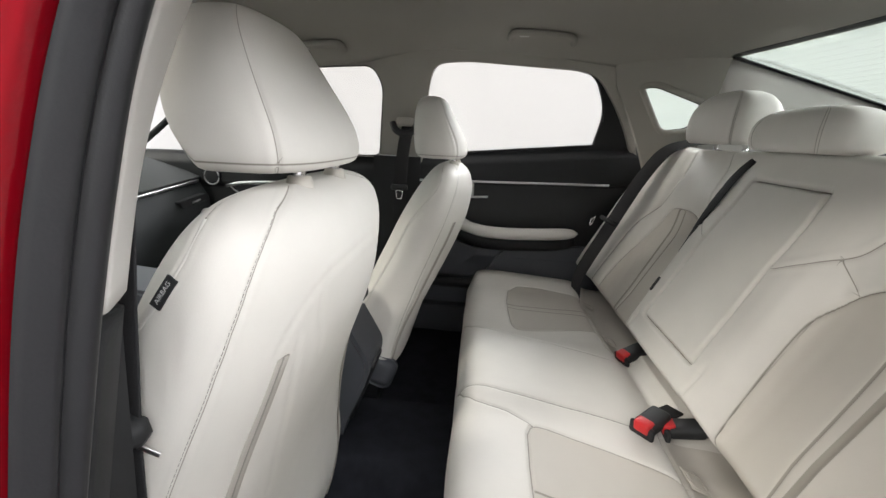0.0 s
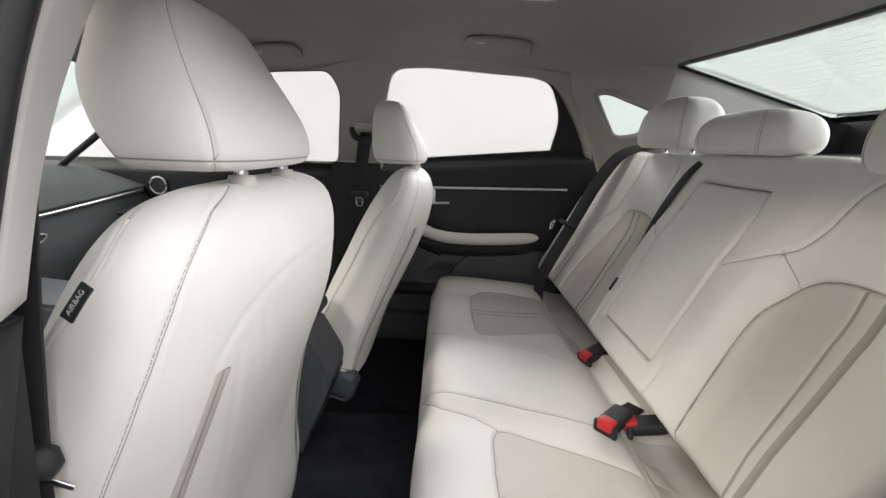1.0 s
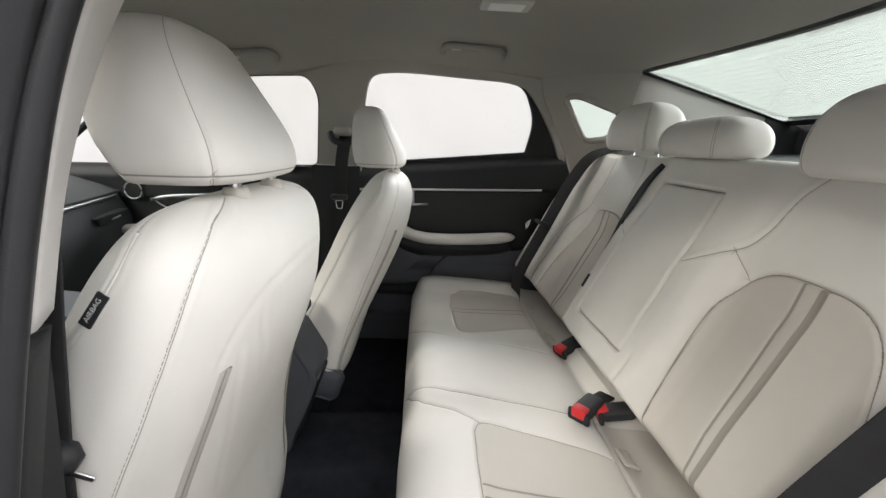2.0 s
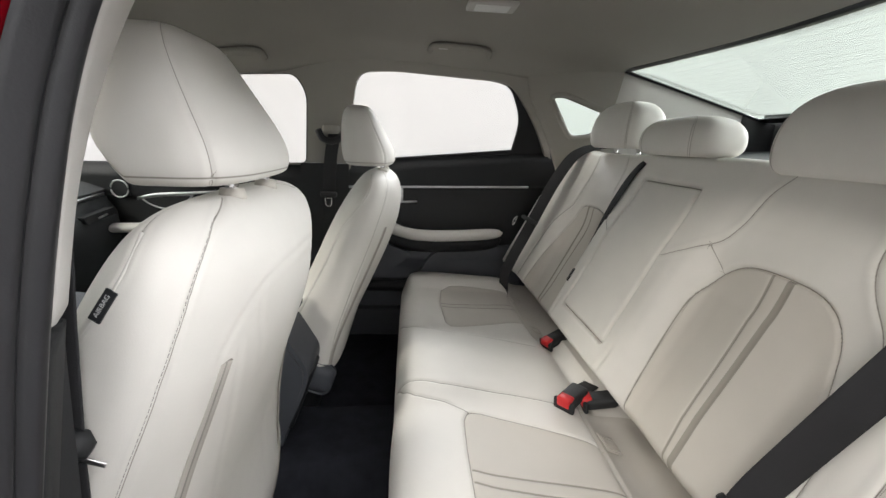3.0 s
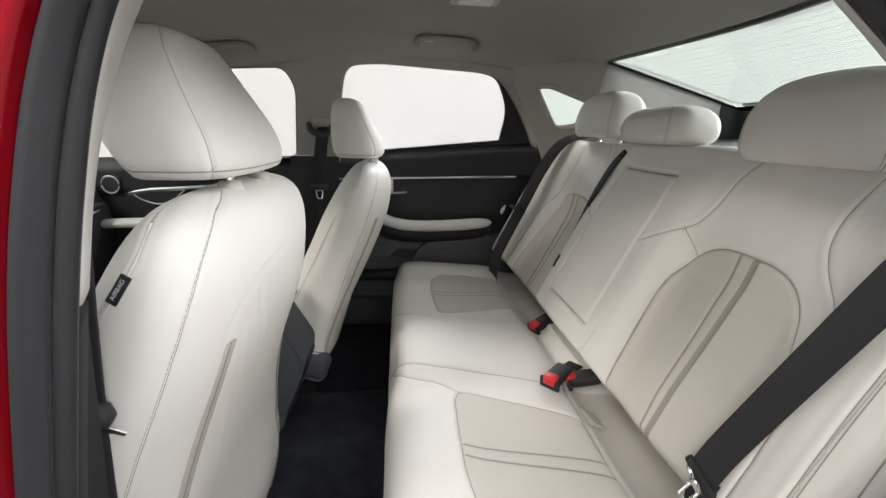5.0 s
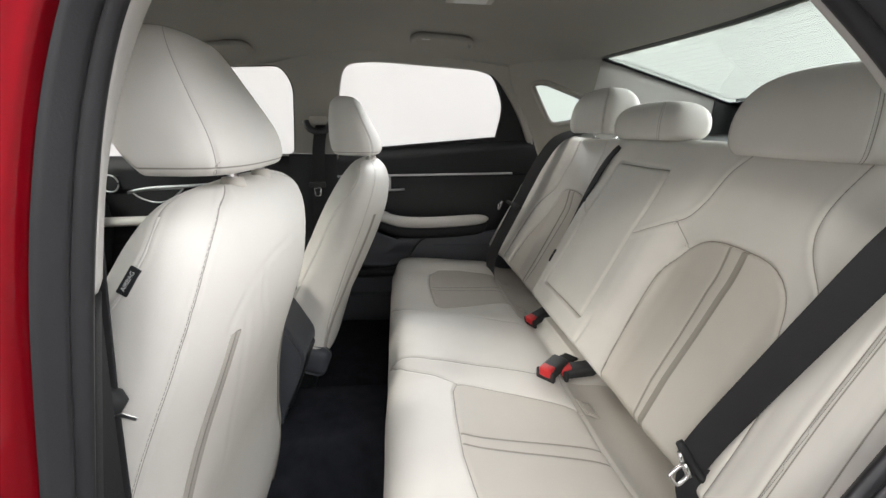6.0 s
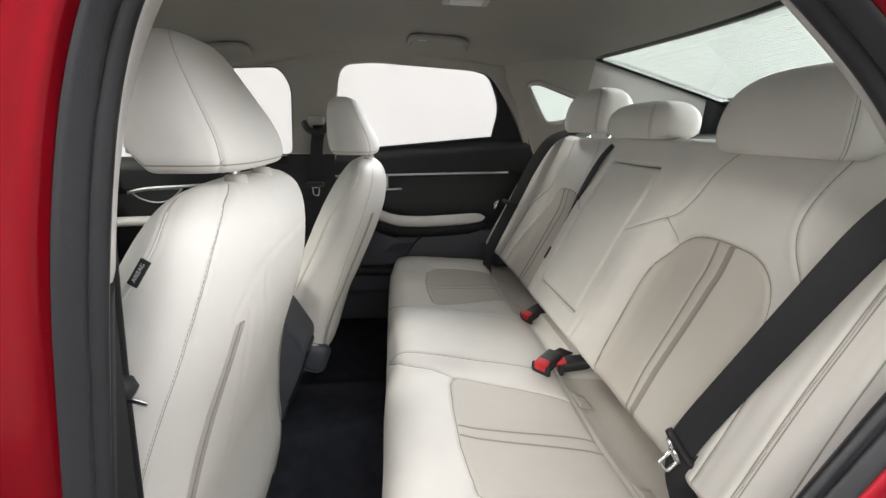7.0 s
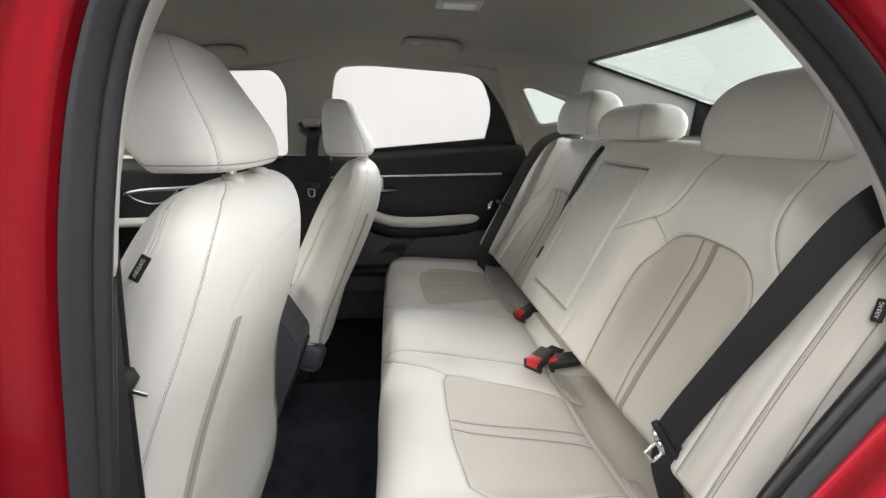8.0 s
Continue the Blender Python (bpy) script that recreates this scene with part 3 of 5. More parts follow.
def door_y(x, z):
    zs = 0.886 + 0.026 * (x + 0.17)
    y = 0.742 - 0.036 * step(0.0, 0.05, sill(x) - z)
    y = y + 0.016 * step(0.0, 0.006, zs - z) - 0.008 * step(0.03, 0.14, zs - z)
    low = 0.66 + 0.0 * x
    y = y - 0.014 * step(0.0, 0.05, low - z) + 0.02 * step(0.05, 0.10, low - z) * (1 - step(0.0, 0.02, 0.52 - z))
    diag = (x - (-0.02)) + 0.6 * (z - 0.62)
    y = y - 0.022 * step(0.0, 0.02, diag) * step(0.0, 0.015, 0.625 - z) * (1 - step(0, 0.02, 0.50 - z))
    return y


gx, gz = np.linspace(-0.37, 0.455, 160), np.linspace(0, 1, 170)
X, V = np.meshgrid(gx, gz, indexing="ij")
Z = 0.24 + (sill(X) - 0.24) * V
DP = np.stack([X, door_y(X, Z), Z], -1)
top = V[:-1, :-1]
Zm = Z[:-1, :-1]
zs_m = 0.886 + 0.026 * (X[:-1, :-1] + 0.17)
back = DP + np.array([0, 0.02, 0])
part("upper_panel", shell(DP, Zm > zs_m, back), DARKSOFT, rd, "black soft upper panel")
part("middle_panel", shell(DP, (Zm <= zs_m) & (Zm > 0.66), back), DARK, rd)
part("lower_panel", shell(DP, Zm <= 0.66, back), LOWER, rd, "dark lower panel with a storage pocket")
part("trim_strip", ribbon([(x, door_y(x, 0.87) - 0.018, 0.886 + 0.026 * (x + 0.17)) for x in np.linspace(-0.36, 0.33, 12)], (0, 0.25, 1), 0.006, 0.008), SATIN, rd, "thin silver trim strip")
part("door_handle", joined(ribbon([(-0.20, 0.705, 0.828), (-0.15, 0.700, 0.830), (-0.102, 0.706, 0.832)], (0, 0.2, 1), 0.006, 0.008), block((0.05, 0.012, 0.05), pose(-0.18, 0.722, 0.855), 0.004)), SATIN, rd, "silver inner door handle")
pad_line = smoothline([(-0.33, 0.675, 0.785), (-0.25, 0.666, 0.757), (-0.19, 0.656, 0.733), (-0.12, 0.650, 0.712), (-0.03, 0.648, 0.709), (0.07, 0.648, 0.713), (0.15, 0.652, 0.718), (0.232, 0.668, 0.722)], 40)
fade = np.sqrt(np.clip(1 - np.abs(np.linspace(-1, 1, 40)) ** 10, 0.03, 1))
part("armrest", tube(pad_line, 0.034 * fade, 18, 0.62), LEATHER, rd, "pale padded armrest")
part("armrest_base", tube(pad_line + np.array([0, 0.026, -0.034]), 0.044 * fade, 14, 0.80), DARKSOFT, rd, "black armrest base")
part("map_pocket", loft([[(x, 0.69 + b, 0.47 + a) for a, b in ((0, 0), (0.012, -0.012), (0.03, -0.014), (0.045, -0.004), (0.045, 0.02), (0, 0.02))] for x in np.linspace(-0.34, 0.12, 20)]), DARK, rd)
leaf = rounded([(-0.345, 0.555), (-0.265, 0.548), (-0.216, 0.558), (-0.153, 0.593), (-0.124, 0.633), (-0.175, 0.648), (-0.215, 0.666), (-0.345, 0.705)], [0.01, 0.05, 0.05, 0.05, 0.006, 0.05, 0.05, 0.01])
part("pocket_edge", plate(leaf, [], 0.022, lambda x, z, w: (x, 0.692 + w, z)), LOWER, rd, "raised dark leaf-shaped panel", sharp=30)
field = rounded([(-0.012, 0.640), (0.074, 0.650), (0.177, 0.662), (0.32, 0.67), (0.32, 0.42), (-0.16, 0.42), (-0.089, 0.553), (-0.045, 0.622)], [0.03, 0.05, 0.05, 0.01, 0.01, 0.01, 0.06, 0.03])
part("panel_edge", plate(field, [], 0.022, lambda x, z, w: (x, 0.690 + w, z)), LOWER, rd, "raised dark lower panel", sharp=30)
part("pocket_rim", tube(smoothline([(-0.345, 0.680, 0.502), (-0.288, 0.680, 0.504), (-0.198, 0.680, 0.511), (-0.12, 0.682, 0.530)], 20), 0.0035, 8), GREYDASH, rd)
part("window_switch", block((0.05, 0.016, 0.008), pose(-0.16, 0.655, 0.742, 0, 14, 0), 0.003), DARK, rd)

fd = thing("front_door", (-0.95, 0.74, 0.30), "closed front door with black panel and silver strip", "car door")
gx, gz = np.linspace(-1.75, -0.525, 80), np.linspace(0, 1, 90)
X, V = np.meshgrid(gx, gz, indexing="ij")
Z = 0.24 + (0.957 + 0.02 * (X + 0.55) - 0.24) * V
zs = 0.85 + 0.07 * (X + 0.75)
FD = np.stack([X, 0.742 - 0.034 * step(0, 0.05, 0.957 + 0.02 * (X + 0.55) - Z) + 0.014 * step(0, 0.006, zs - Z) - 0.03 * step(0.0, 0.05, 0.66 - Z), Z], -1)
part("door_panel", shell(FD, np.ones((79, 89), bool), FD + np.array([0, 0.02, 0])), DARKSOFT, fd, "black soft door panel")
part("trim_strip", ribbon(smoothline([(-1.121, 0.695, 0.817), (-1.09, 0.694, 0.829), (-1.03, 0.694, 0.835), (-0.90, 0.694, 0.843), (-0.60, 0.694, 0.865)], 24), (0, 0.25, 1), 0.006, 0.011), SATIN, fd, "silver trim strip with a pointed end")
part("armrest", tube(smoothline([(-1.22, 0.66, 0.712), (-1.0, 0.65, 0.722), (-0.7, 0.65, 0.71)], 20), 0.034, 12, 0.5), LEATHER, fd, "pale padded armrest")
scoop = rounded([(-1.108, 0.817), (-1.085, 0.797), (-1.03, 0.777), (-0.975, 0.788), (-0.925, 0.834), (-1.05, 0.828)], [0.006, 0.02, 0.03, 0.02, 0.006, 0.02])
handle = part("door_handle", plate(scoop, [], 0.02, lambda x, z, w: (x, 0.708 + w, z)), DARK, fd, "black handle scoop", sharp=30)
part("handle_rim", tube([(x, 0.697, z) for x, z in scoop], 0.003, 8, closed=True), SATIN, handle, "silver rim")
speaker = part("tweeter", block((0.056, 0.012, 0.056), pose(-1.178, 0.704, 0.850), 0.005, 3), DARK, fd, "black tweeter grille")
part("tweeter_rim", tube([(-1.178 + 0.030 * math.cos(q), 0.694, 0.850 + 0.031 * math.sin(q)) for q in np.linspace(0, 2 * math.pi, 28, endpoint=False)], 0.0028, 8, closed=True), SATIN, speaker, "round silver rim")
gl = part("glass", plate(FRONT_HOLE, [], 0.004, lambda x, z, w: far(x, z, 0.02 + w)), CLEAR, fd, "clear window glass", smooth=False)
gl.visible_shadow = False
part("window_seal", tube([far(x, z, -0.009) for x, z in FRONT_HOLE], 0.002, 6, closed=True), RUBBER, fd)
# ---- rear bench ----
TH = radians(25.76)
UPV, OUTV = np.array([math.sin(TH), 0, math.cos(TH)]), np.array([-math.cos(TH), 0, math.sin(TH)])
BACK0 = np.array([0.30, 0.0, 0.52])
ARCH = [(0.216, -0.06), (0.212, 0.03), (0.207, 0.09), (0.204, 0.18), (0.203, 0.25), (0.204, 0.30), (0.211, 0.328), (0.231, 0.358), (0.268, 0.379), (0.300, 0.385), (0.345, 0.384), (0.376, 0.383), (0.408, 0.381), (0.428, 0.373), (0.442, 0.360), (0.450, 0.345), (0.459, 0.322), (0.471, 0.293), (0.481, 0.268), (0.492, 0.235), (0.505, 0.19), (0.515, 0.10), (0.522, -0.06)]
YOKE = [(0.300, 0.58), (0.270, 0.535), (0.249, 0.505), (0.244, 0.478), (0.239, 0.440), (0.224, 0.413), (0.199, 0.392), (0.166, 0.363), (0.124, 0.336)]
BRANCH = [(0.199, 0.392), (0.213, 0.375), (0.229, 0.360)]
OUTER = [(0.475, 0.58), (0.466, 0.541), (0.450, 0.492), (0.447, 0.451), (0.468, 0.394), (0.510, 0.347), (0.535, 0.28), (0.545, 0.15), (0.55, -0.01)]
SIDE1 = [(0.606, 0.60), (0.604, 0.44), (0.599, 0.38), (0.598, 0.26), (0.602, 0.18), (0.611, 0.0)]
SIDE2 = [(0.640, 0.60), (0.641, 0.35), (0.643, 0.24), (0.654, 0.10), (0.656, 0.0)]
STRIP_A = [(0.352, -0.06), (0.347, 0.04), (0.336, 0.11), (0.332, 0.20), (0.327, 0.30), (0.332, 0.39)]
STRIP_B = [(0.372, -0.06), (0.366, 0.04), (0.360, 0.13), (0.359, 0.25), (0.359, 0.31), (0.365, 0.39)]
ARM = rounded([(0.104, 0.488), (0.112, 0.35), (0.114, 0.22), (0.118, 0.113), (-0.118, 0.113), (-0.114, 0.22), (-0.112, 0.35), (-0.104, 0.488)], [0.008, 0.05, 0.05, 0.010, 0.010, 0.05, 0.05, 0.008])


ARCH, YOKE, OUTER, SIDE1, SIDE2, BRANCH = ([tuple(q) for q in smoothline(ln, 70)] for ln in (ARCH, YOKE, OUTER, SIDE1, SIDE2, BRANCH))


def back_depth(y, s):
    a = np.abs(y)
    knots = [0, 0.118, 0.155, 0.180, 0.194, 0.206, 0.216, 0.245, 0.35, 0.45, 0.49, 0.53, 0.57, 0.62, 0.66, 0.685, 0.70]
    lowp = [0.072, 0.072, 0.071, 0.063, 0.048, 0.026, 0.015, 0.012, 0.022, 0.014, 0.020, 0.044, 0.056, 0.060, 0.052, 0.020, -0.03]
    topp = [0.064, 0.064, 0.062, 0.060, 0.058, 0.055, 0.053, 0.049, 0.044, 0.044, 0.045, 0.052, 0.060, 0.060, 0.045, 0.010, -0.03]
    w = step(0.31, 0.44, s)
    f = np.linspace(0, 0.70, 281)
    ker = np.hanning(13) / np.hanning(13).sum()
    lo, hi = (np.convolve(np.pad(np.interp(f, knots, q), 6, mode="edge"), ker, "valid") for q in (lowp, topp))
    d = np.interp(a, f, lo) * (1 - w) + np.interp(a, f, hi) * w
    more = np.interp(y, [0.50, 0.53, 0.57, 0.60, 0.64, 0.66, 0.685, 0.70], [0, 0.003, 0.012, 0.026, 0.040, 0.046, 0.040, 0.015])
    d = d + more * (1 - 0.55 * step(0.40, 0.56, s))
    return d


yb = np.linspace(-0.70, 0.70, 561)
prof = [(0.022, -0.035 - w, 0.4) for w in np.linspace(0.05, 0.004, 8)]
prof += [(0.046 - 0.024 * math.sin(q), -0.035 * (1 - math.cos(q)), max(0.0, math.cos(q)) * 0.5 + 0.5) for q in np.linspace(math.pi / 2, 0.06, 14)]
prof += [(s, 0.0, 1.0) for s in np.linspace(0.048, 0.545, 202)]
prof += [(0.545 + 0.034 * math.sin(q), -0.045 * (1 - math.cos(q)), max(0.0, math.cos(q)) * 0.6 + 0.4) for q in np.linspace(0.06, math.pi / 2, 16)]
prof += [(0.579, -0.045 - w, 0.4) for w in np.linspace(0.004, 0.06, 8)]
prof = np.array(prof)
S, Yg = np.meshgrid(prof[:, 0], yb, indexing="ij")
NB, KEEP = np.meshgrid(prof[:, 1], yb, indexing="ij")[0], np.meshgrid(prof[:, 2], yb, indexing="ij")[0]
A = np.abs(Yg)
D = back_depth(Yg, S) * KEEP
S = S + 0.40 * np.clip(back_depth(Yg, S) - 0.02, 0, 0.05) * (1 - step(0.03, 0.13, S))


def groove(d, depth, width):
    return depth * np.exp(-((d / width) ** 2))


arch_d = line_dist(A, S, ARCH)
arm_d = line_dist(Yg, S, ARM + ARM[:1])
G = groove(arch_d, 0.0055, 0.0026) + groove(arm_d, 0.010, 0.0038)
for ln in (YOKE, OUTER, SIDE1, SIDE2):
    q = line_dist(A, S, ln)
    G = G + groove(q, 0.0022, 0.0024) - groove(q - 0.008, 0.0008, 0.005)
G = G + groove(line_dist(A, S, BRANCH), 0.0015, 0.0025)
split_d = np.abs(A - (0.150 - 0.05 * (0.115 - S)))
G = G + groove(split_d, 0.005, 0.007) * (1 - step(0.10, 0.15, S))
sa, sb = line_dist(A, S, STRIP_A), line_dist(A, S, STRIP_B)
in_arch = inside(A, S, ARCH)
G = G + (groove(sa, 0.0018, 0.0035) + groove(sb, 0.0018, 0.0045)) * in_arch
lump = np.array([[noise.noise(Vector((y * 9, s * 7, 0.3))) for y in yb[::8]] for s in prof[::8, 0]])
li = np.array([np.interp(yb, yb[::8], r) for r in lump])
li = np.array([np.interp(np.arange(len(prof)), np.arange(len(prof))[::8], li[:, k]) for k in range(len(yb))]).T
D = D - G + 0.0022 * li
BP = BACK0 + S[..., None] * UPV + (D + NB)[..., None] * OUTV
BP[..., 1] = Yg
BB = BP - 0.05 * OUTV
shut = lambda ln: list(ln) + [ln[0]]
beside = lambda ln, w: [(q[0] + w, q[1]) for q in ln]
BF = seam_fields([(A, S, ln) for ln in (ARCH, YOKE, BRANCH, OUTER, SIDE1, SIDE2, beside(SIDE1, 0.009))] + [(Yg, S, shut(ARM))])
LI = np.where(in_arch, arch_d, -arch_d)
LS = np.where(in_arch, np.maximum(0.0026 - sa, 0.0062 - sb), -1.0)
c = lambda q: (q[:-1, :-1] + q[1:, 1:]) / 2
Ac, Sc, Yc = c(A), c(S), c(Yg)
in_c = inside(Ac, Sc, ARCH)
arm_in = inside(Yc, Sc, ARM)
band = (line_dist(Ac, Sc, STRIP_A) < 0.0040) | (line_dist(Ac, Sc, STRIP_B) < 0.0072)
mid_c = Ac < 0.158
outer_line = np.interp(Sc, [q[1] for q in OUTER[::-1]], [q[0] for q in OUTER[::-1]])
bench = thing("rear_bench", (0.15, 0, 0.27), "pale beige leather rear bench seat with three headrests", "car seat")
for sgn, nm in ((-1, "driver"), (1, "passenger")):
    h = (Yc * sgn > 0) & ~arm_in & ~((Ac < 0.122) & (Sc > 0.40)) & ~(mid_c & (Sc < 0.115)) & ~((Ac < 0.122) & (Sc <= 0.40))
    part("seat_back", shell(BP, h & ~in_c & (Ac <= outer_line), BB, insert=LI, stripe=LS, **BF), SKIN, bench, "pale beige leather seat back", sharp=40)
    part("back_insert", shell(BP, h & in_c & ~band, BB, insert=LI, stripe=LS, **BF), SKIN, bench, "darker beige arched back insert", sharp=40)
    part("insert_stripe", shell(BP, h & in_c & band, BB + 0.03 * OUTV, insert=LI, stripe=LS, **BF), SKIN, bench, "thin taupe stripes down the insert", sharp=40)
    part("side_bolster", shell(BP, h & ~in_c & (Ac > outer_line), BB, insert=LI, stripe=LS, **BF), SKIN, bench, "pale leather side bolster", sharp=40)
part("armrest", shell(BP, arm_in, BB, insert=LI, stripe=LS, **BF), SKIN, bench, "folded-up beige centre armrest", sharp=40)
part("centre_back", shell(BP, (Ac < 0.122) & ~arm_in & (Sc > 0.3), BB, insert=LI, stripe=LS, **BF), SKIN, bench, sharp=40)
part("centre_foot", shell(BP, mid_c & ~arm_in & (Sc <= 0.3) & ((Sc < 0.115) | (Ac < 0.122)), BB, insert=LI, stripe=LS, **BF), SKIN, bench, sharp=40)

# cushion
cp = [(-0.135, 0.27), (-0.150, 0.36), (-0.157, 0.45), (-0.157, 0.49), (-0.148, 0.520), (-0.128, 0.542), (-0.095, 0.552), (-0.03, 0.550), (0.08, 0.540), (0.19, 0.534), (0.232, 0.528), (0.250, 0.508), (0.280, 0.500), (0.33, 0.498), (0.37, 0.49)]
cl = smoothline(cp, 260)
yc = np.linspace(-0.69, 0.69, 521)
U, Yq = np.meshgrid(np.arange(260), yc, indexing="ij")
CX, CZ = cl[:, 0][U], cl[:, 1][U]
A = np.abs(Yq)
tan = np.gradient(cl, axis=0)
nr = np.stack([-tan[:, 1], tan[:, 0]], -1)
nr /= np.linalg.norm(nr, axis=1)[:, None]
on_top = step(-0.15, -0.11, CX) * (CZ > 0.45)
INS = [(-0.010, 0.205), (-0.018, 0.225), (-0.022, 0.30), (-0.023, 0.40), (-0.012, 0.50), (0.02, 0.535), (0.10, 0.54), (0.235, 0.525), (0.238, 0.40), (0.238, 0.275), (0.12, 0.232), (0.02, 0.200), (0.0, 0.198)]
SEAM_B = [(-0.160, -0.066), (-0.150, -0.071), (-0.136, -0.112), (-0.111, -0.146), (-0.087, -0.159), (-0.051, -0.170), (-0.016, -0.191), (-0.005, -0.200)]
SEAM_A = [(-0.160, 0.262), (-0.151, 0.256), (-0.130, 0.208), (-0.105, 0.189), (-0.04, 0.156), (0.023, 0.131), (0.10, 0.111), (0.178, 0.089), (0.235, 0.075)]
SEAM_C = [(-0.150, -0.072), (-0.136, -0.084), (-0.114, -0.100), (-0.060, -0.118), (-0.009, -0.126), (0.042, -0.133), (0.090, -0.140), (0.192, -0.162)]
REARL = [(0.238, 0.10), (0.238, 0.60)]
STR1, STR2 = [(-0.02, 0.349), (0.237, 0.383)], [(-0.02, 0.374), (0.237, 0.416)]
H = 0.012 * (1 - step(0.10, 0.19, A)) * on_top - 0.006 * np.exp(-(((A - 0.36) / 0.13) ** 2)) * step(-0.05, 0.02, CX)
H = H + 0.042 * (1 - step(0.12, 0.155, A)) * step(0.24, 0.27, CX)
H = H + 0.022 * step(0.50, 0.60, A) * on_top - 0.06 * step(0.61, 0.70, A) ** 2
insd = line_dist(CX, A, INS + INS[:1])
Gq = groove(insd, 0.0030, 0.0030) * on_top + groove(line_dist(CX, A, REARL), 0.006, 0.005)
for ln, ax in ((SEAM_B, Yq), (SEAM_A, Yq), (SEAM_C, Yq)):
    q = line_dist(CX, ax, ln)
    q = np.where(CZ > 0.30, q, 9)
    Gq = Gq + groove(q, 0.0022, 0.0026) * step(0.28, 0.34, CZ)
inq = inside(CX, A, INS)
Gq = Gq + (groove(line_dist(CX, A, STR1), 0.002, 0.003) + groove(line_dist(CX, A, STR2), 0.002, 0.003)) * inq
lump = np.array([[noise.noise(Vector((x * 8, y * 8, 4.3))) for y in yc[::8]] for x in cl[::4, 0]])
li = np.array([np.interp(yc, yc[::8], r) for r in lump])
li = np.array([np.interp(np.arange(260), np.arange(260)[::4], li[:, k]) for k in range(len(yc))]).T
H = H - Gq + 0.0025 * li
CPt = np.stack([CX + H * nr[:, 0][U] + 0.05 * step(0.60, 0.70, A) * (1 - on_top), Yq, CZ + H * nr[:, 1][U]], -1)
CB = CPt - 0.04 * np.stack([nr[:, 0][U], 0 * CX, nr[:, 1][U]], -1)
CF = seam_fields([(CX, A, shut(INS)), (CX, A, REARL), (CX, Yq, SEAM_B), (CX, Yq, SEAM_A), (CX, Yq, SEAM_C)])
CF["seam_away"] = np.where(CZ > 0.40, CF["seam_away"], 9.0)
# behind x 0.238 the outer strips take insert beige, standing in for crease shade
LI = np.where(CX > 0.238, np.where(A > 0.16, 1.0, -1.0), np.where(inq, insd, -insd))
LS = np.where(inq, np.maximum(0.0022 - line_dist(CX, A, STR1), 0.0022 - line_dist(CX, A, STR2)), -1.0)
Xc, Ycc, Ac = c(CX), c(Yq), np.abs(c(Yq))
inc = inside(Xc, Ac, INS)
bandq = (line_dist(Xc, Ac, STR1) < 0.003) | (line_dist(Xc, Ac, STR2) < 0.003)
rearq = (Xc > 0.238)
part("seat_cushion", shell(CPt, ~inc & ~rearq, CB, insert=LI, stripe=LS, **CF), SKIN, bench, "pale beige leather seat cushion", sharp=40)
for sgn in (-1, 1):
    part("cushion_rear_edge", shell(CPt, rearq & (Ycc * sgn > 0.16), CB, insert=LI, stripe=LS, **CF), SKIN, bench, "strip where cushion meets back, darkened with painted crease shade", sharp=40)
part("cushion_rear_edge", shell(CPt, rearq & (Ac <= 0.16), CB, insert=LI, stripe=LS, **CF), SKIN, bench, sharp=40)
for sgn in (-1, 1):
    part("cushion_insert", shell(CPt, inc & (Ycc * sgn > 0) & ~bandq, CB, insert=LI, stripe=LS, **CF), SKIN, bench, "darker beige cushion insert", sharp=40)
    part("insert_stripe", shell(CPt, inc & (Ycc * sgn > 0) & bandq, CB, insert=LI, stripe=LS, **CF), SKIN, bench, sharp=40)
part("seat_base", slab(-0.125, 0.32, -0.64, 0.66, 0.20, 0.44), DARK, bench, "dark base under the cushion")

# fixing tags at the foot of the back
u0 = int(np.argmin(np.abs(cl[:, 0] - 0.262)))
tag_pose = Matrix.Translation((cl[u0, 0] + 0.001 * nr[u0, 0], 0, cl[u0, 1] + 0.001 * nr[u0, 1])) @ pose(0, 0, 0, 0, -math.degrees(math.atan2(tan[u0, 1], tan[u0, 0])), 0)
for yt in (-0.250, -0.50, 0.250, 0.50):
    m = tag_pose @ pose(0, yt, 0)
    tg = part("fixing_tag", block((0.034, 0.050, 0.0018), m, 0.0008, 2), INSERT, bench, "beige fabric tag over the child-seat anchor")
    part("tag_rim", tube([m @ Vector((0.011 * a, 0.017 * q, 0.0014)) for a, q in rounded([(-1, -1), (1.4, -1), (1.4, 1), (-1, 1)], 0.3, 4)], 0.0009, 6, closed=True), THREAD, tg)


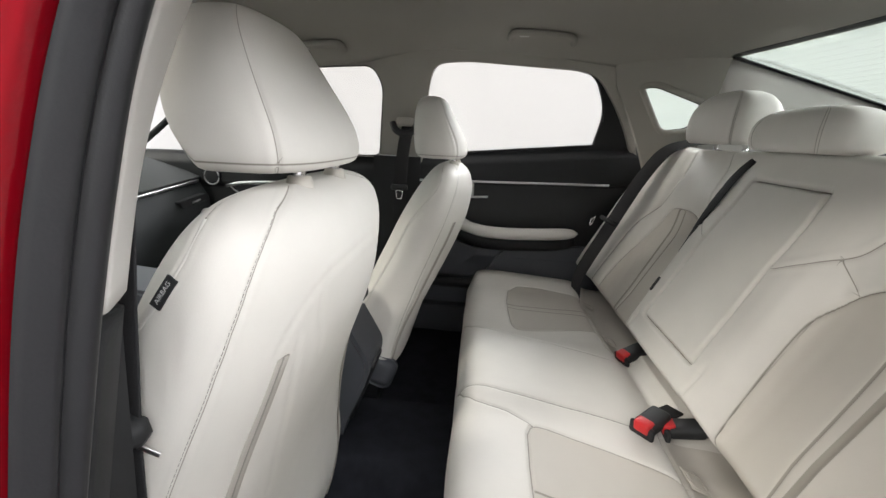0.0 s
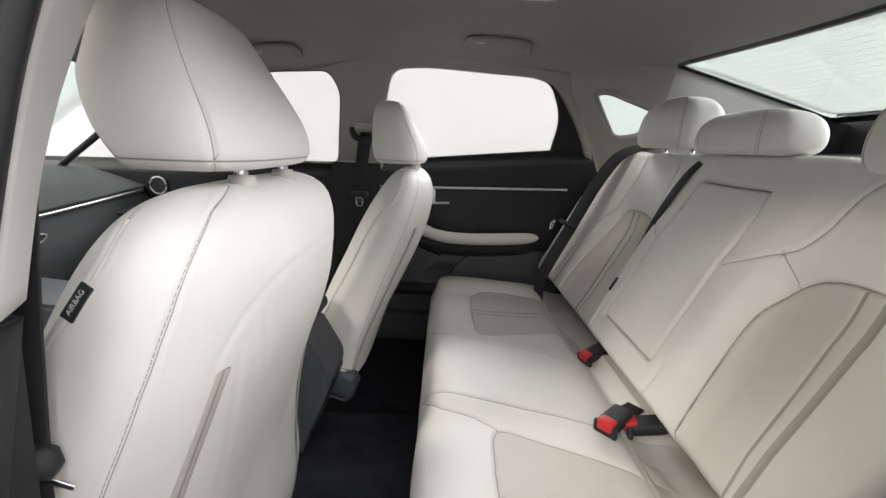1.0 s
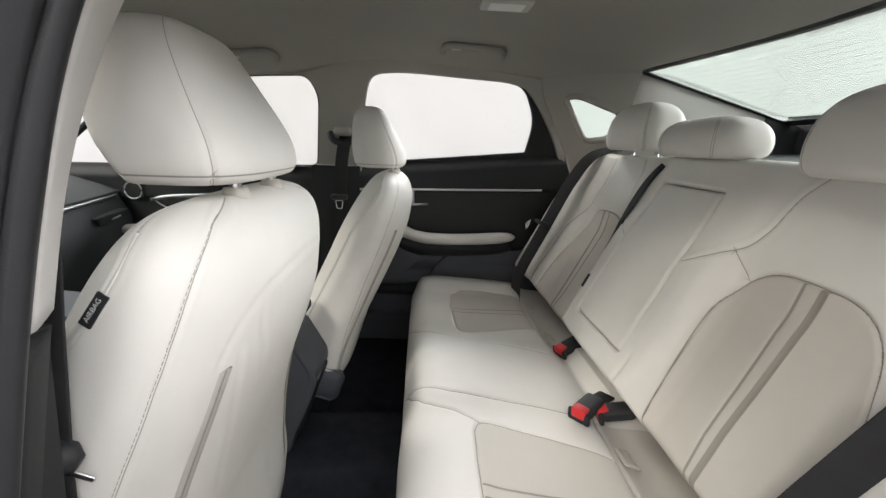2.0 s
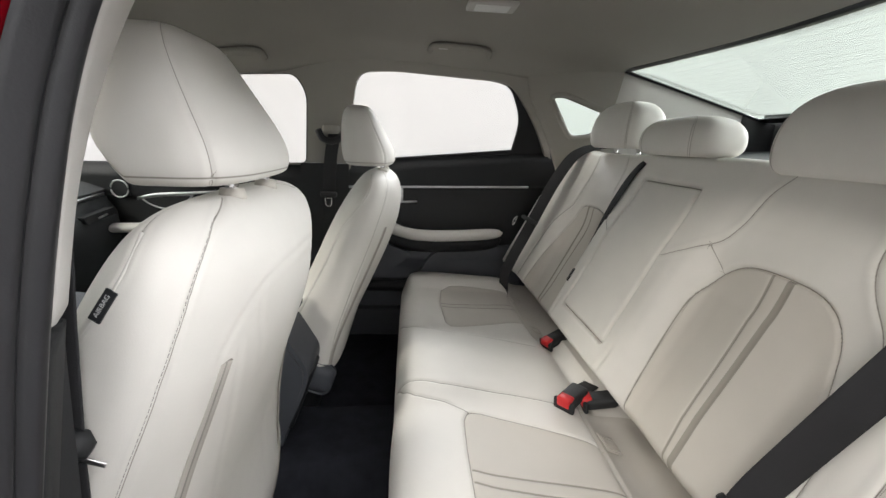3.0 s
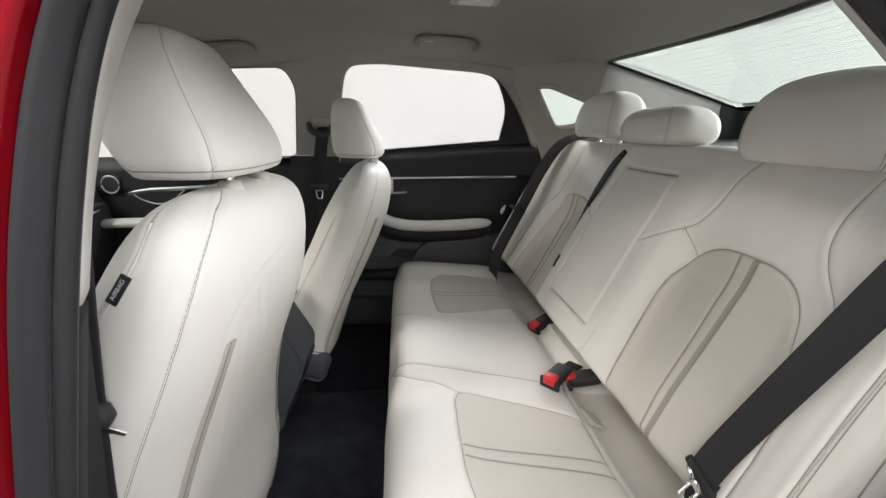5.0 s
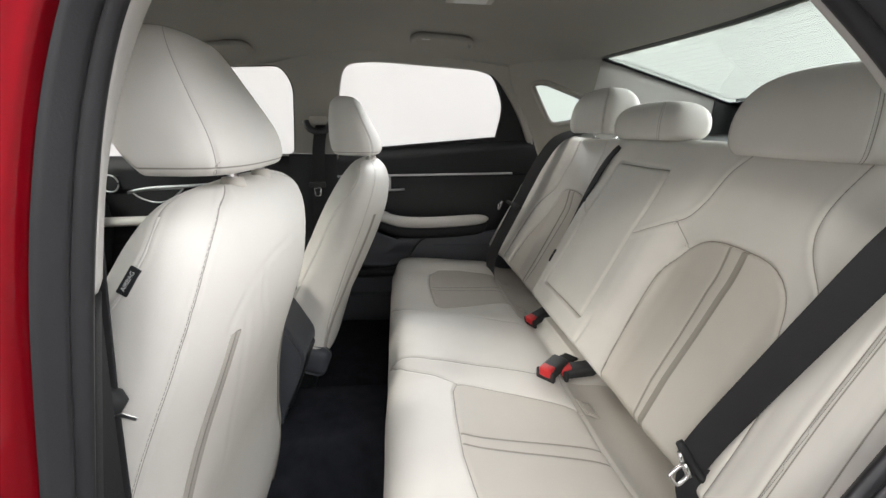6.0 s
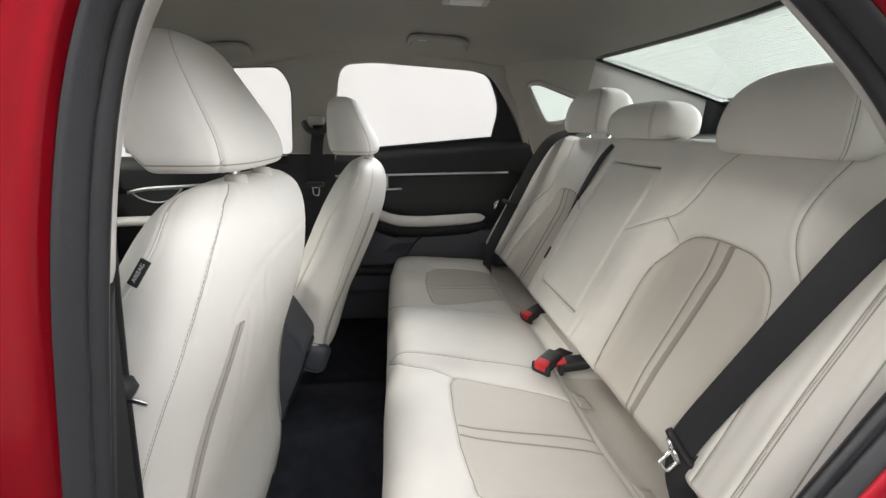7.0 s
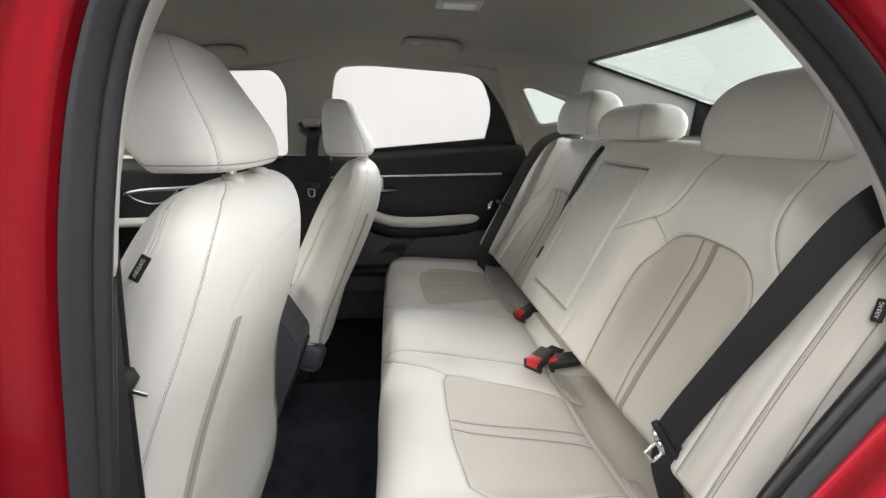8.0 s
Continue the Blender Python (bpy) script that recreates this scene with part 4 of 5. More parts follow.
def headrest(rows, cy, n=3.2, seam=57.0, k=160, count=64, low_seam=None, cut=None, twin=0.0, front_seam=None):
    """A padded block from rows of height, front x, rear x and half width, with a sewn groove at an angle."""
    r = smoothline(rows, count)
    for _ in range(10):
        r[1:-1] = (r[:-2] + 2 * r[1:-1] + r[2:]) / 4
    t = np.linspace(0, 2 * np.pi, k, endpoint=False)
    cs, sn = np.cos(t), np.sin(t)
    deg = np.degrees(np.arccos(np.clip(cs, -1, 1)))
    g = 1 - 0.020 * np.exp(-(((deg - seam) / 1.6) ** 2)) + 0.008 * np.exp(-(((np.abs(deg - seam) - 6) / 4.0) ** 2))
    if front_seam:
        g = g - 0.022 * np.exp(-(((deg - front_seam) / 1.6) ** 2)) + 0.008 * np.exp(-(((np.abs(deg - front_seam) - 5) / 3.0) ** 2))
    rings, sides = [], []
    for z, x0, x1, w in r:
        q = g if low_seam is None else g - 0.008 * math.exp(-(((z - low_seam) / 0.0016) ** 2))
        rings.append(np.stack([(x0 + x1) / 2 + q * (x1 - x0) / 2 * np.sign(cs) * np.abs(cs) ** (2 / n), cy + q * w * np.sign(sn) * np.abs(sn) ** (2 / n), np.full(k, z)], -1))
        arc = (np.abs(deg - seam) - twin) * 0.0022 if twin else (deg - seam) * 0.0022
        if front_seam:
            other = (deg - front_seam) * 0.0022
            arc = np.where(np.abs(other) < np.abs(arc), other, arc)
        low = np.full(k, 9.0 if low_seam is None else z - low_seam)
        sides.append(np.where(np.abs(arc) < np.abs(low), arc, low))
    sides = np.array(sides)
    if cut is not None:  # the lower front edge is cut away at a slant
        x0, z0 = cut
        for q in rings:
            q[:, 2] += 0.95 * np.clip(x0 - q[:, 0], 0, 0.06) * (1 - step(z0, z0 + 0.11, q[:, 2]))
    return plain(loft(rings), sides, np.abs(sides))


def rear_headrest(cy, rows, posts, label, dx=0.0, seam=133):
    h = part("headrest", headrest(rows, cy, 4.0, seam, twin=1.9), SKIN, bench, label)
    for dy in (-posts, posts):
        part("post", tube([(0.540 + dx, cy + dy, 1.0), (0.530 + dx, cy + dy, rows[0][0] + 0.02)], 0.0062, 12), CHROME, h, "chrome post")
        part("post_sleeve", tube([(0.540 + dx, cy + dy, 1.030), (0.540 + dx, cy + dy, 1.044)], [0.014, 0.011], 12), DARK, h)
    return h


OUT_HR = [(1.017, 0.468, 0.562, 0.122), (1.020, 0.460, 0.574, 0.132), (1.030, 0.455, 0.584, 0.1375), (1.055, 0.453, 0.590, 0.139), (1.080, 0.455, 0.592, 0.137), (1.105, 0.461, 0.588, 0.130), (1.125, 0.471, 0.579, 0.116), (1.140, 0.484, 0.567, 0.094), (1.149, 0.498, 0.553, 0.066), (1.153, 0.512, 0.538, 0.03)]
MID_HR = [(1.042, 0.474, 0.565, 0.125), (1.045, 0.467, 0.576, 0.138), (1.052, 0.461, 0.588, 0.147), (1.072, 0.458, 0.592, 0.150), (1.092, 0.461, 0.590, 0.147), (1.108, 0.469, 0.582, 0.136), (1.119, 0.480, 0.570, 0.118), (1.126, 0.495, 0.555, 0.09), (1.129, 0.512, 0.538, 0.045)]
rear_headrest(-0.36, [(z + 0.010, *q) for z, *q in OUT_HR], 0.07, "pale leather outer headrest")
rear_headrest(0.37, [(z + 0.042, *q) for z, *q in OUT_HR], 0.07, "pale leather outer headrest, raised a little")
rear_headrest(0.030, [(z + 0.005, a - 0.022, b - 0.034, w - 0.012) for z, a, b, w in MID_HR], 0.065, "low pale leather centre headrest", -0.02, 152)


# ---- front seats ----
SEAT_Z = [0.26, 0.32, 0.40, 0.48, 0.60, 0.70, 0.80, 0.86, 0.92, 0.953, 0.975, 0.988, 0.994]
SEAT_REAR = [-0.425, -0.405, -0.388, -0.386, -0.368, -0.334, -0.294, -0.274, -0.268, -0.272, -0.284, -0.300, -0.318]
SEAT_FRONT = [-0.60, -0.60, -0.60, -0.595, -0.57, -0.535, -0.49, -0.46, -0.425, -0.402, -0.385, -0.370, -0.352]
SEAT_HALF = [0.285, 0.312, 0.335, 0.314, 0.277, 0.256, 0.240, 0.230, 0.220, 0.211, 0.192, 0.165, 0.125]


def front_seat(cy, dx, dz, label, low, slim=0.0, shift=0.0, strip=None):
    st = thing("front_seat", (-0.62 + dx, cy, 0.30), label, "car seat", "front seats")
    n, k = 190, 240
    zz = np.array(smoothline([(z, a, b, w) for z, a, b, w in zip(SEAT_Z, SEAT_REAR, SEAT_FRONT, SEAT_HALF)], n))
    zz[:, 1] -= slim * (1 - step(0.45, 0.78, zz[:, 0]))
    if low > zz[0, 0]:  # a backrest that ends higher, with a rounded lower edge
        h = np.linspace(low, zz[-1, 0], n)
        zz = np.stack([h] + [np.interp(h, zz[:, 0], zz[:, q]) for q in (1, 2, 3)], -1)
        tuck = 0.03 * (1 - np.clip((h - low) / 0.03, 0, 1)) ** 2
        zz[:, 1], zz[:, 2], zz[:, 3] = zz[:, 1] - tuck, zz[:, 2] + tuck, zz[:, 3] - tuck
    t = np.linspace(0, 2 * np.pi, k, endpoint=False)
    cs, sn = np.cos(t), np.sin(t)
    e = 2 / (2.35 + 2.6 * (1 - step(0.42, 0.78, zz[:, :1])))
    ux, uy = np.sign(cs) * np.abs(cs) ** e, np.sign(sn) * np.abs(sn) ** e
    Z = np.repeat(zz[:, :1], k, 1)
    mx, hx = (zz[:, 1:2] + zz[:, 2:3]) / 2, (zz[:, 1:2] - zz[:, 2:3]) / 2
    PX, PY = mx + hx * ux, zz[:, 3:4] * uy
    NX, NY = np.broadcast_to(ux, PX.shape), np.broadcast_to(uy, PX.shape)
    ANG = np.broadcast_to(np.degrees(t), PX.shape)  # 0 rear, 90 passenger side, 270 driver side
    fold = np.minimum(ANG, 360 - ANG)
    G = np.zeros(PX.shape)
    for i, ln in enumerate(SEAT_SEAMS):
        q = line_dist(fold * 0.004, Z, [(a * 0.004, z) for a, z in ln])
        deep = 1.0 if i < 2 else 0.55
        G = G + deep * (groove(q, 0.0022, 0.0026) - groove(q - 0.009, 0.0010, 0.005))
    G = G - 0.010 * np.exp(-(((fold - 30) / 14) ** 2)) * step(0.45, 0.60, Z) * (1 - step(0.80, 0.90, Z)) * 0.3
    lump = np.array([[noise.noise(Vector((math.cos(q) * 1.6 + cy, math.sin(q) * 1.6, z * 6))) for q in t[::6]] for z in zz[::6, 0]])
    li = np.array([np.interp(t, t[::6], r) for r in lump])
    li = np.array([np.interp(np.arange(n), np.arange(n)[::6], li[:, j]) for j in range(k)]).T
    H = -G + 0.0025 * li
    PX, PY = PX + H * NX, PY + H * NY
    V = np.stack([PX + dx, PY + cy, Z + dz], -1)
    SF = seam_fields([(fold * 0.004, Z, [(a * 0.004, z) for a, z in ln]) for ln in SEAT_SEAMS[:2]])
    part("backrest", plain(loft(V), SF["seam_side"], SF["seam_away"]), SKIN, st, "pale beige leather backrest")
    # dark stitches beside the main seam
    for sgn in (-1, 1):
        pieces = []
        sz = [q[1] for q in SEAT_SEAMS[0]][::-1]
        sa_ = [q[0] for q in SEAT_SEAMS[0]][::-1]
        for z in np.arange(max(low + 0.03, 0.32), 0.985, 0.0049):
            ends = []
            for q in (z, z + 0.0034):
                fi = min(n - 1.001, float(np.interp(q, zz[:, 0], np.arange(n))))
                fa = (np.interp(q, sz, sa_) + 1.1) * sgn % 360 / 360 * k
                i, j = int(fi), int(fa) % k
                row = [V[r, j] * (1 - fa % 1) + V[r, (j + 1) % k] * (fa % 1) for r in (i, i + 1)]
                p = row[0] * (1 - fi % 1) + row[1] * (fi % 1)
                ends.append(p + 0.0005 * np.array([NX[i, j], NY[i, j], 0]))
            pieces.append(tube(ends, 0.00027, 4))
        part("stitching", joined(*pieces), DARKTHREAD, st, "row of dark stitches")["kind"] = "stuff"
    # piping along the side seam
    for sgn in (-1, 1):
        pz, pa = [q[1] for q in SEAT_SEAMS[1]][::-1], [q[0] for q in SEAT_SEAMS[1]][::-1]
        cord = []
        for z in np.linspace(max(low + 0.03, 0.30), 0.978, 70):
            fi = min(n - 1.001, float(np.interp(z, zz[:, 0], np.arange(n))))
            fa = (float(np.interp(z, pz, pa)) - 2.0) * sgn % 360 / 360 * k
            i, j = int(fi), int(fa) % k
            row = [V[r, j] * (1 - fa % 1) + V[r, (j + 1) % k] * (fa % 1) for r in (i, i + 1)]
            cord.append(row[0] * (1 - fi % 1) + row[1] * (fi % 1))
        part("piping", tube(smoothline(cord, 70), 0.0019, 8), LEATHER, st, "raised leather piping")
    # zip strips down the back cover
    for sgn in (-1, 1):
        line, seam_line = [], []
        for z in np.linspace(max(low + 0.03, 0.30), 0.852, 30):
            fi = min(n - 1.001, float(np.interp(z, zz[:, 0], np.arange(n))))
            fa = (float(np.interp(z, *(strip or (ZIP_Z, ZIP_ANG)))) * sgn) % 360 / 360 * k
            i, j = int(fi), int(fa) % k
            row = [V[r, j] * (1 - fa % 1) + V[r, (j + 1) % k] * (fa % 1) for r in (i, i + 1)]
            p, up = row[0] * (1 - fi % 1) + row[1] * (fi % 1), np.array([NX[i, j], NY[i, j], 0])
            line.append(p + 0.0004 * up)
            seam_line.append(p + 0.0014 * up)
        line, seam_line = smoothline(line, 30), smoothline(seam_line, 30)
        wide = np.array([-0.58, 0.99 * sgn, 0])
        part("zip_strip", ribbon(line, wide, 0.0022, 0.013), ZIP, st, "taupe closure strip in the back cover")
        part("zip_seam", tube(seam_line, 0.0009, 6), DARKTHREAD, st)
    hr = part("headrest", headrest([(z + dz - (0.07 * max(z - 1.05, 0) if cy < 0 else 0), a + dx, b + dx, w - shift) for z, a, b, w in FRONT_HR], cy - shift, 3.3, low_seam=1.0175 + dz, front_seam=140.0, cut=(-0.383 + dx, 1.01 + dz) if cy < 0 else None), SKIN, st, "pale leather headrest")
    for dy in (-0.053, 0.053):
        part("post", tube([(-0.322 + dx, cy + dy, 0.97 + dz), (-0.322 + dx, cy + dy, 1.04 + dz)], 0.007, 12), CHROME, hr, "chrome post")
        part("post_sleeve", tube([(-0.322 + dx, cy + dy, 0.985 + dz), (-0.322 + dx, cy + dy, 1.001 + dz)], [0.016, 0.012], 12), INSERT, hr)
    # cushion and side valance
    cu = []
    for x, z1, z0 in ((-0.52, 0.47, 0.36), (-0.60, 0.50, 0.34), (-0.75, 0.53, 0.34), (-0.9, 0.54, 0.36), (-1.0, 0.53, 0.40), (-1.04, 0.49, 0.43)):
        cu.append([(x + dx, cy + 0.245 * b, (z0 + z1) / 2 + (z1 - z0) / 2 * a + dz) for a, b in ellipse_ring(0, 0, 0, 1, 1, 3.5, 32)[:, :2]])
    part("cushion", loft(cu), LEATHER, st, "pale leather seat cushion")
    part("valance", slab(-0.98 + dx, -0.50 + dx, cy - 0.225, cy + 0.225, 0.285, 0.40), DARK, st, "dark plastic seat base")
    inb = -1 if cy > 0 else 1
    part("recliner_cover", block((0.08, 0.034, 0.085), pose(-0.470 + dx, cy + inb * 0.297, 0.472 + dz, 0, 20, 0), 0.026, 5), LOWER, st, "dark plastic recliner cover")
    return st, V, zz, k


SEAT_SEAMS = [
    [(36, 0.994), (49, 0.980), (55.5, 0.960), (59, 0.945), (61.5, 0.928), (64.5, 0.895), (66.5, 0.86), (67, 0.80), (66.5, 0.75), (65, 0.60), (64, 0.30)],
    [(104, 0.990), (99, 0.981), (94, 0.970), (93.5, 0.952), (96, 0.935), (99, 0.920), (103.5, 0.903), (108, 0.889), (113, 0.872), (118, 0.84), (119, 0.60), (114, 0.28)],
    [(0, 0.918), (10, 0.917), (24, 0.911), (31.5, 0.900), (37.5, 0.887), (42, 0.870), (44, 0.86)],
    [(24, 0.911), (25.5, 0.89), (25.5, 0.868), (22.5, 0.85), (20, 0.82)],
    [(35, 0.86), (31.5, 0.804), (23, 0.72), (13.5, 0.656), (9, 0.58), (9, 0.40)],
]
ZIP_Z, ZIP_ANG = [0.30, 0.55, 0.64, 0.715, 0.77, 0.812, 0.86], [27, 31, 36, 40, 41.5, 41.5, 40.5]
FRONT_HR = [(1.008, -0.412, -0.305, 0.114), (1.010, -0.424, -0.294, 0.128), (1.016, -0.431, -0.287, 0.135), (1.045, -0.436, -0.290, 0.135), (1.07, -0.438, -0.302, 0.130), (1.10, -0.438, -0.319, 0.118), (1.125, -0.437, -0.333, 0.107), (1.147, -0.434, -0.345, 0.096), (1.160, -0.429, -0.352, 0.086), (1.167, -0.420, -0.360, 0.074), (1.171, -0.407, -0.371, 0.055), (1.172, -0.398, -0.382, 0.03)]
near_seat, SV1, SZZ, SK = front_seat(-0.383, 0.0, 0.0, "pale beige leather driver seat seen from behind", 0.0, 0.0, 0.009)
far_seat, SV2, _, _ = front_seat(0.383, 0.112, -0.022, "pale beige leather front passenger seat", 0.462, 0.04, 0.0, ([0.54, 0.60, 0.67, 0.76, 0.84], [62, 54, 52.5, 51, 48]))

# ---- console, dashboard ----
con = thing("centre_console", (-0.7, 0.02, 0.34), "dark plastic centre console between the front seats", "console")
side_line = rounded([(-0.400, 0.636), (-0.352, 0.550), (-0.353, 0.520), (-0.368, 0.475), (-0.412, 0.375), (-0.42, 0.33), (-1.15, 0.33), (-1.15, 0.70), (-0.62, 0.660)], [0.008, 0.02, 0.02, 0.03, 0.03, 0.01, 0.01, 0.02, 0.05])
for yy, hw, inset in ((0.02, 0.066, 0.0), (0.02, 0.074, 0.010)):
    mid = (-0.62, 0.52)
    line = [(mid[0] + (x - mid[0]) * (1 - inset * 3), mid[1] + (z - mid[1]) * (1 - inset * 6)) for x, z in side_line]
    part("body" if inset == 0 else "side_panel", plate(line, [], 2 * hw, lambda x, z, w: (x, yy + w, z)), LOWER, con, sharp=35)
part("rear_cap", block((0.02, 0.096, 0.16), pose(-0.382, 0.02, 0.455, 0, 20, 0), 0.009, 4), DARK, con, "dark rounded rear cap")
part("lid", block((0.34, 0.16, 0.03), pose(-0.56, 0.02, 0.665), 0.012, 4), GREYDASH, con, "padded dark console lid")

dash = thing("dashboard", (-1.45, 0.0, 0.5), "dark dashboard with a silver strip and air vents", "dashboard")
dr = []
lift = lambda y: 0.061 * (max(y, -0.2) - 0.117)
bowed = lambda y: -0.03 * (y / 0.7) ** 2
for y in np.linspace(-0.70, 0.70, 24):
    dr.append([(x + bowed(y), y, z + lift(y)) for x, z in ((-1.20, 0.48), (-1.165, 0.66), (-1.17, 0.735), (-1.197, 0.775), (-1.204, 0.798), (-1.200, 0.812), (-1.25, 0.829), (-1.40, 0.872), (-1.52, 0.889), (-1.75, 0.87), (-1.75, 0.48))])
part("body", loft(dr), GREYDASH, dash, "soft grey-black dashboard body", sharp=40)
part("trim_strip", ribbon([(-1.198 + bowed(y), y, 0.798 + lift(y)) for y in np.linspace(-0.66, 0.68, 20)], (0.2, 0, 1), 0.006, 0.011), SATIN, dash, "long silver trim strip")
vent = rounded([(-0.20, 0.773), (0.20, 0.771), (0.224, 0.763), (0.205, 0.747), (-0.20, 0.734)], [0.01, 0.02, 0.006, 0.02, 0.01])
v = part("air_vent", plate(vent, [], 0.03, lambda y, z, w: (-1.182 + w, y, z)), DARK, dash, "black slim air vent", sharp=30)
part("vent_rim", tube([(-1.166, y, z) for y, z in vent], 0.0022, 6, closed=True), SATIN, v, "silver rim")
part("vent_blade", tube([(-1.160, -0.19, 0.757), (-1.160, 0.13, 0.762)], 0.0022, 6), SATIN, v)
part("display", block((0.02, 0.49, 0.084), pose(-1.165, -0.038, 0.868, 0, 6, 0), 0.009, 4), DARK, dash, "black display panel on the dashboard")
climate = part("climate_panel", block((0.03, 0.34, 0.055), pose(-1.158, -0.02, 0.699, 0, 12, 0), 0.008, 3), DARK, dash, "black climate control panel")
knob = [(-1.136 - 0.004 * math.sin(q), 0.087 + 0.020 * math.cos(q), 0.704 + 0.0135 * math.sin(q)) for q in np.linspace(0, 2 * math.pi, 28, endpoint=False)]
part("knob_rim", tube(knob, 0.0024, 8, closed=True), CHROME, climate, "chrome knob ring")
part("panel_line", tube([(-1.140, -0.18, 0.684), (-1.140, 0.122, 0.675)], 0.0016, 6), SATIN, climate)
part("console_rail", tube(smoothline([(-1.15, 0.112, 0.735), (-1.14, 0.130, 0.678), (-1.12, 0.160, 0.630), (-1.05, 0.175, 0.60)], 16), 0.010, 10), GREYDASH, dash)
side_vent = rounded([(0.50, 0.776), (0.655, 0.790), (0.655, 0.764), (0.515, 0.752)], [0.008, 0.006, 0.006, 0.008])
v = part("air_vent", plate(side_vent, [], 0.03, lambda y, z, w: (-1.192 + w, y, z)), DARK, dash, "black air vent at the end of the dashboard", sharp=30)
part("vent_rim", tube([(-1.176, y, z) for y, z in side_vent], 0.0016, 6, closed=True), GREYDASH, v)
part("vent_blade", tube([(-1.173, 0.565, 0.766), (-1.173, 0.605, 0.772)], 0.0034, 8), SATIN, v, "silver vent slider")
mirror = thing("rear_view_mirror", (-0.92, 0.0, 1.26), "dark rear-view mirror hanging from the windscreen top", "mirror")
part("housing", block((0.034, 0.25, 0.068), pose(-0.925, 0.002, 1.258, 0, 8, 4), 0.014, 4), DARK, mirror)
part("mirror_glass", block((0.003, 0.236, 0.056), pose(-0.9075, 0.003, 1.258, 0, 8, 4), 0.001), CHROME, mirror, "mirror glass")
part("stem", tube([(-0.94, 0, 1.27), (-1.02, 0, 1.33)], 0.011, 8), DARK, mirror)

# ---- grab handles and roof lamp ----
def grab(x0, x1, y):
    rz = lambda x, yy: float(roof_z(np.array(x), np.array(yy)))
    g = thing("grab_handle", ((x0 + x1) / 2, y, rz((x0 + x1) / 2, y)), "grey-beige folding grab handle on the headliner", "grab handle", "grab handles")
    path = smoothline([(x0 + 0.004, y + 0.022), (x0 + 0.004, y), (x0 + 0.014, y - 0.018), (x0 + 0.04, y - 0.024), (x1 - 0.04, y - 0.024), (x1 - 0.014, y - 0.018), (x1 - 0.004, y), (x1 - 0.004, y + 0.022)], 60)
    part("bar", tube([(x, yy, rz(x, yy) - 0.011) for x, yy in path], 0.0085, 12, 1.1), LINER, g)
    part("recess", block((x1 - x0 - 0.03, 0.030, 0.008), pose((x0 + x1) / 2, y + 0.004, rz((x0 + x1) / 2, y + 0.004) - 0.001, -22, 0, 0), 0.003, 3), LINER, g)
    part("spring_cover", block((0.03, 0.016, 0.012), pose(x0 + 0.045, y + 0.006, rz(x0 + 0.045, y + 0.006) - 0.004, -22, 0, 0), 0.004, 3), TRIM, g)
    return g


grab(-0.078, 0.118, 0.505)
grab(-0.76, -0.585, 0.525)
lamp = thing("roof_lamp", (0.06, 0.23, 1.38), "small white roof reading lamp, switched off", "lamp")
lz = float(roof_z(np.array(0.06), np.array(0.225)))
part("frame", block((0.12, 0.075, 0.012), pose(0.06, 0.20, lz - 0.002), 0.005, 3), TRIM, lamp)
part("lens", block((0.085, 0.05, 0.012), pose(0.06, 0.20, lz - 0.005), 0.005, 3), LAMPLENS, lamp, "white plastic lens")


# ---- belts ----
def back_pt(y, s, d):
    p = BACK0 + s * UPV + d * OUTV
    return np.array((p[0], y, p[2]))


belt = thing("seat_belt", (0.27, -0.53, 0.5), "black rear seat belt with a steel tongue", "seat belt", "rear seat belts")
bl = smoothline([(0.530, -0.660, 1.065), (0.450, -0.640, 1.035), (0.390, -0.623, 0.991), (0.369, -0.612, 0.947), (0.346, -0.579, 0.843), (0.327, -0.551, 0.755), (0.290, -0.519, 0.632), (0.281, -0.522, 0.615)], 48)
part("webbing", ribbon(bl + np.array([-0.0034, 0.0033, 0.0028]), (0.60, -0.58, -0.50), 0.002, 0.041), WEB, belt)
bl2 = smoothline([(0.280, -0.523, 0.612), (0.275, -0.529, 0.585), (0.282, -0.534, 0.558), (0.296, -0.538, 0.515), (0.315, -0.54, 0.48)], 16)
part("lower_webbing", ribbon(bl2, (0.86, -0.45, 0.2), 0.002, np.linspace(0.040, 0.034, 16)), WEB, belt)
part("tongue_cover", tube(smoothline([(0.2655, -0.5055, 0.6425), (0.272, -0.514, 0.631), (0.280, -0.522, 0.615), (0.288, -0.529, 0.605), (0.2965, -0.535, 0.595)], 14), np.interp(np.arange(14), [0, 2, 8, 12, 13], [0.0065, 0.0085, 0.0078, 0.0078, 0.0055]), 14, 0.8), DARK, belt, "black plastic tongue cover")


def rounded3(pts, r):
    out, p = [], [np.array(q, float) for q in pts]
    for i in range(len(p)):
        s, e = (p[i] + (q - p[i]) / np.linalg.norm(q - p[i]) * r for q in (p[i - 1], p[(i + 1) % len(p)]))
        out += [(1 - t) ** 2 * s + 2 * t * (1 - t) * p[i] + t * t * e for t in np.linspace(0, 1, 5)]
    return out


def tongue_plate(m, s=1.0):
    fr = [(-0.006, -0.014), (-0.006, 0.014), (-0.03, 0.010), (-0.036, 0.008), (-0.036, -0.008), (-0.03, -0.010)]
    pts = [m @ Vector((0, b * s, a * s)) for a, b in rounded(fr, 0.004, 3)]
    return tube(pts, 0.0026 * s, 8, closed=True)


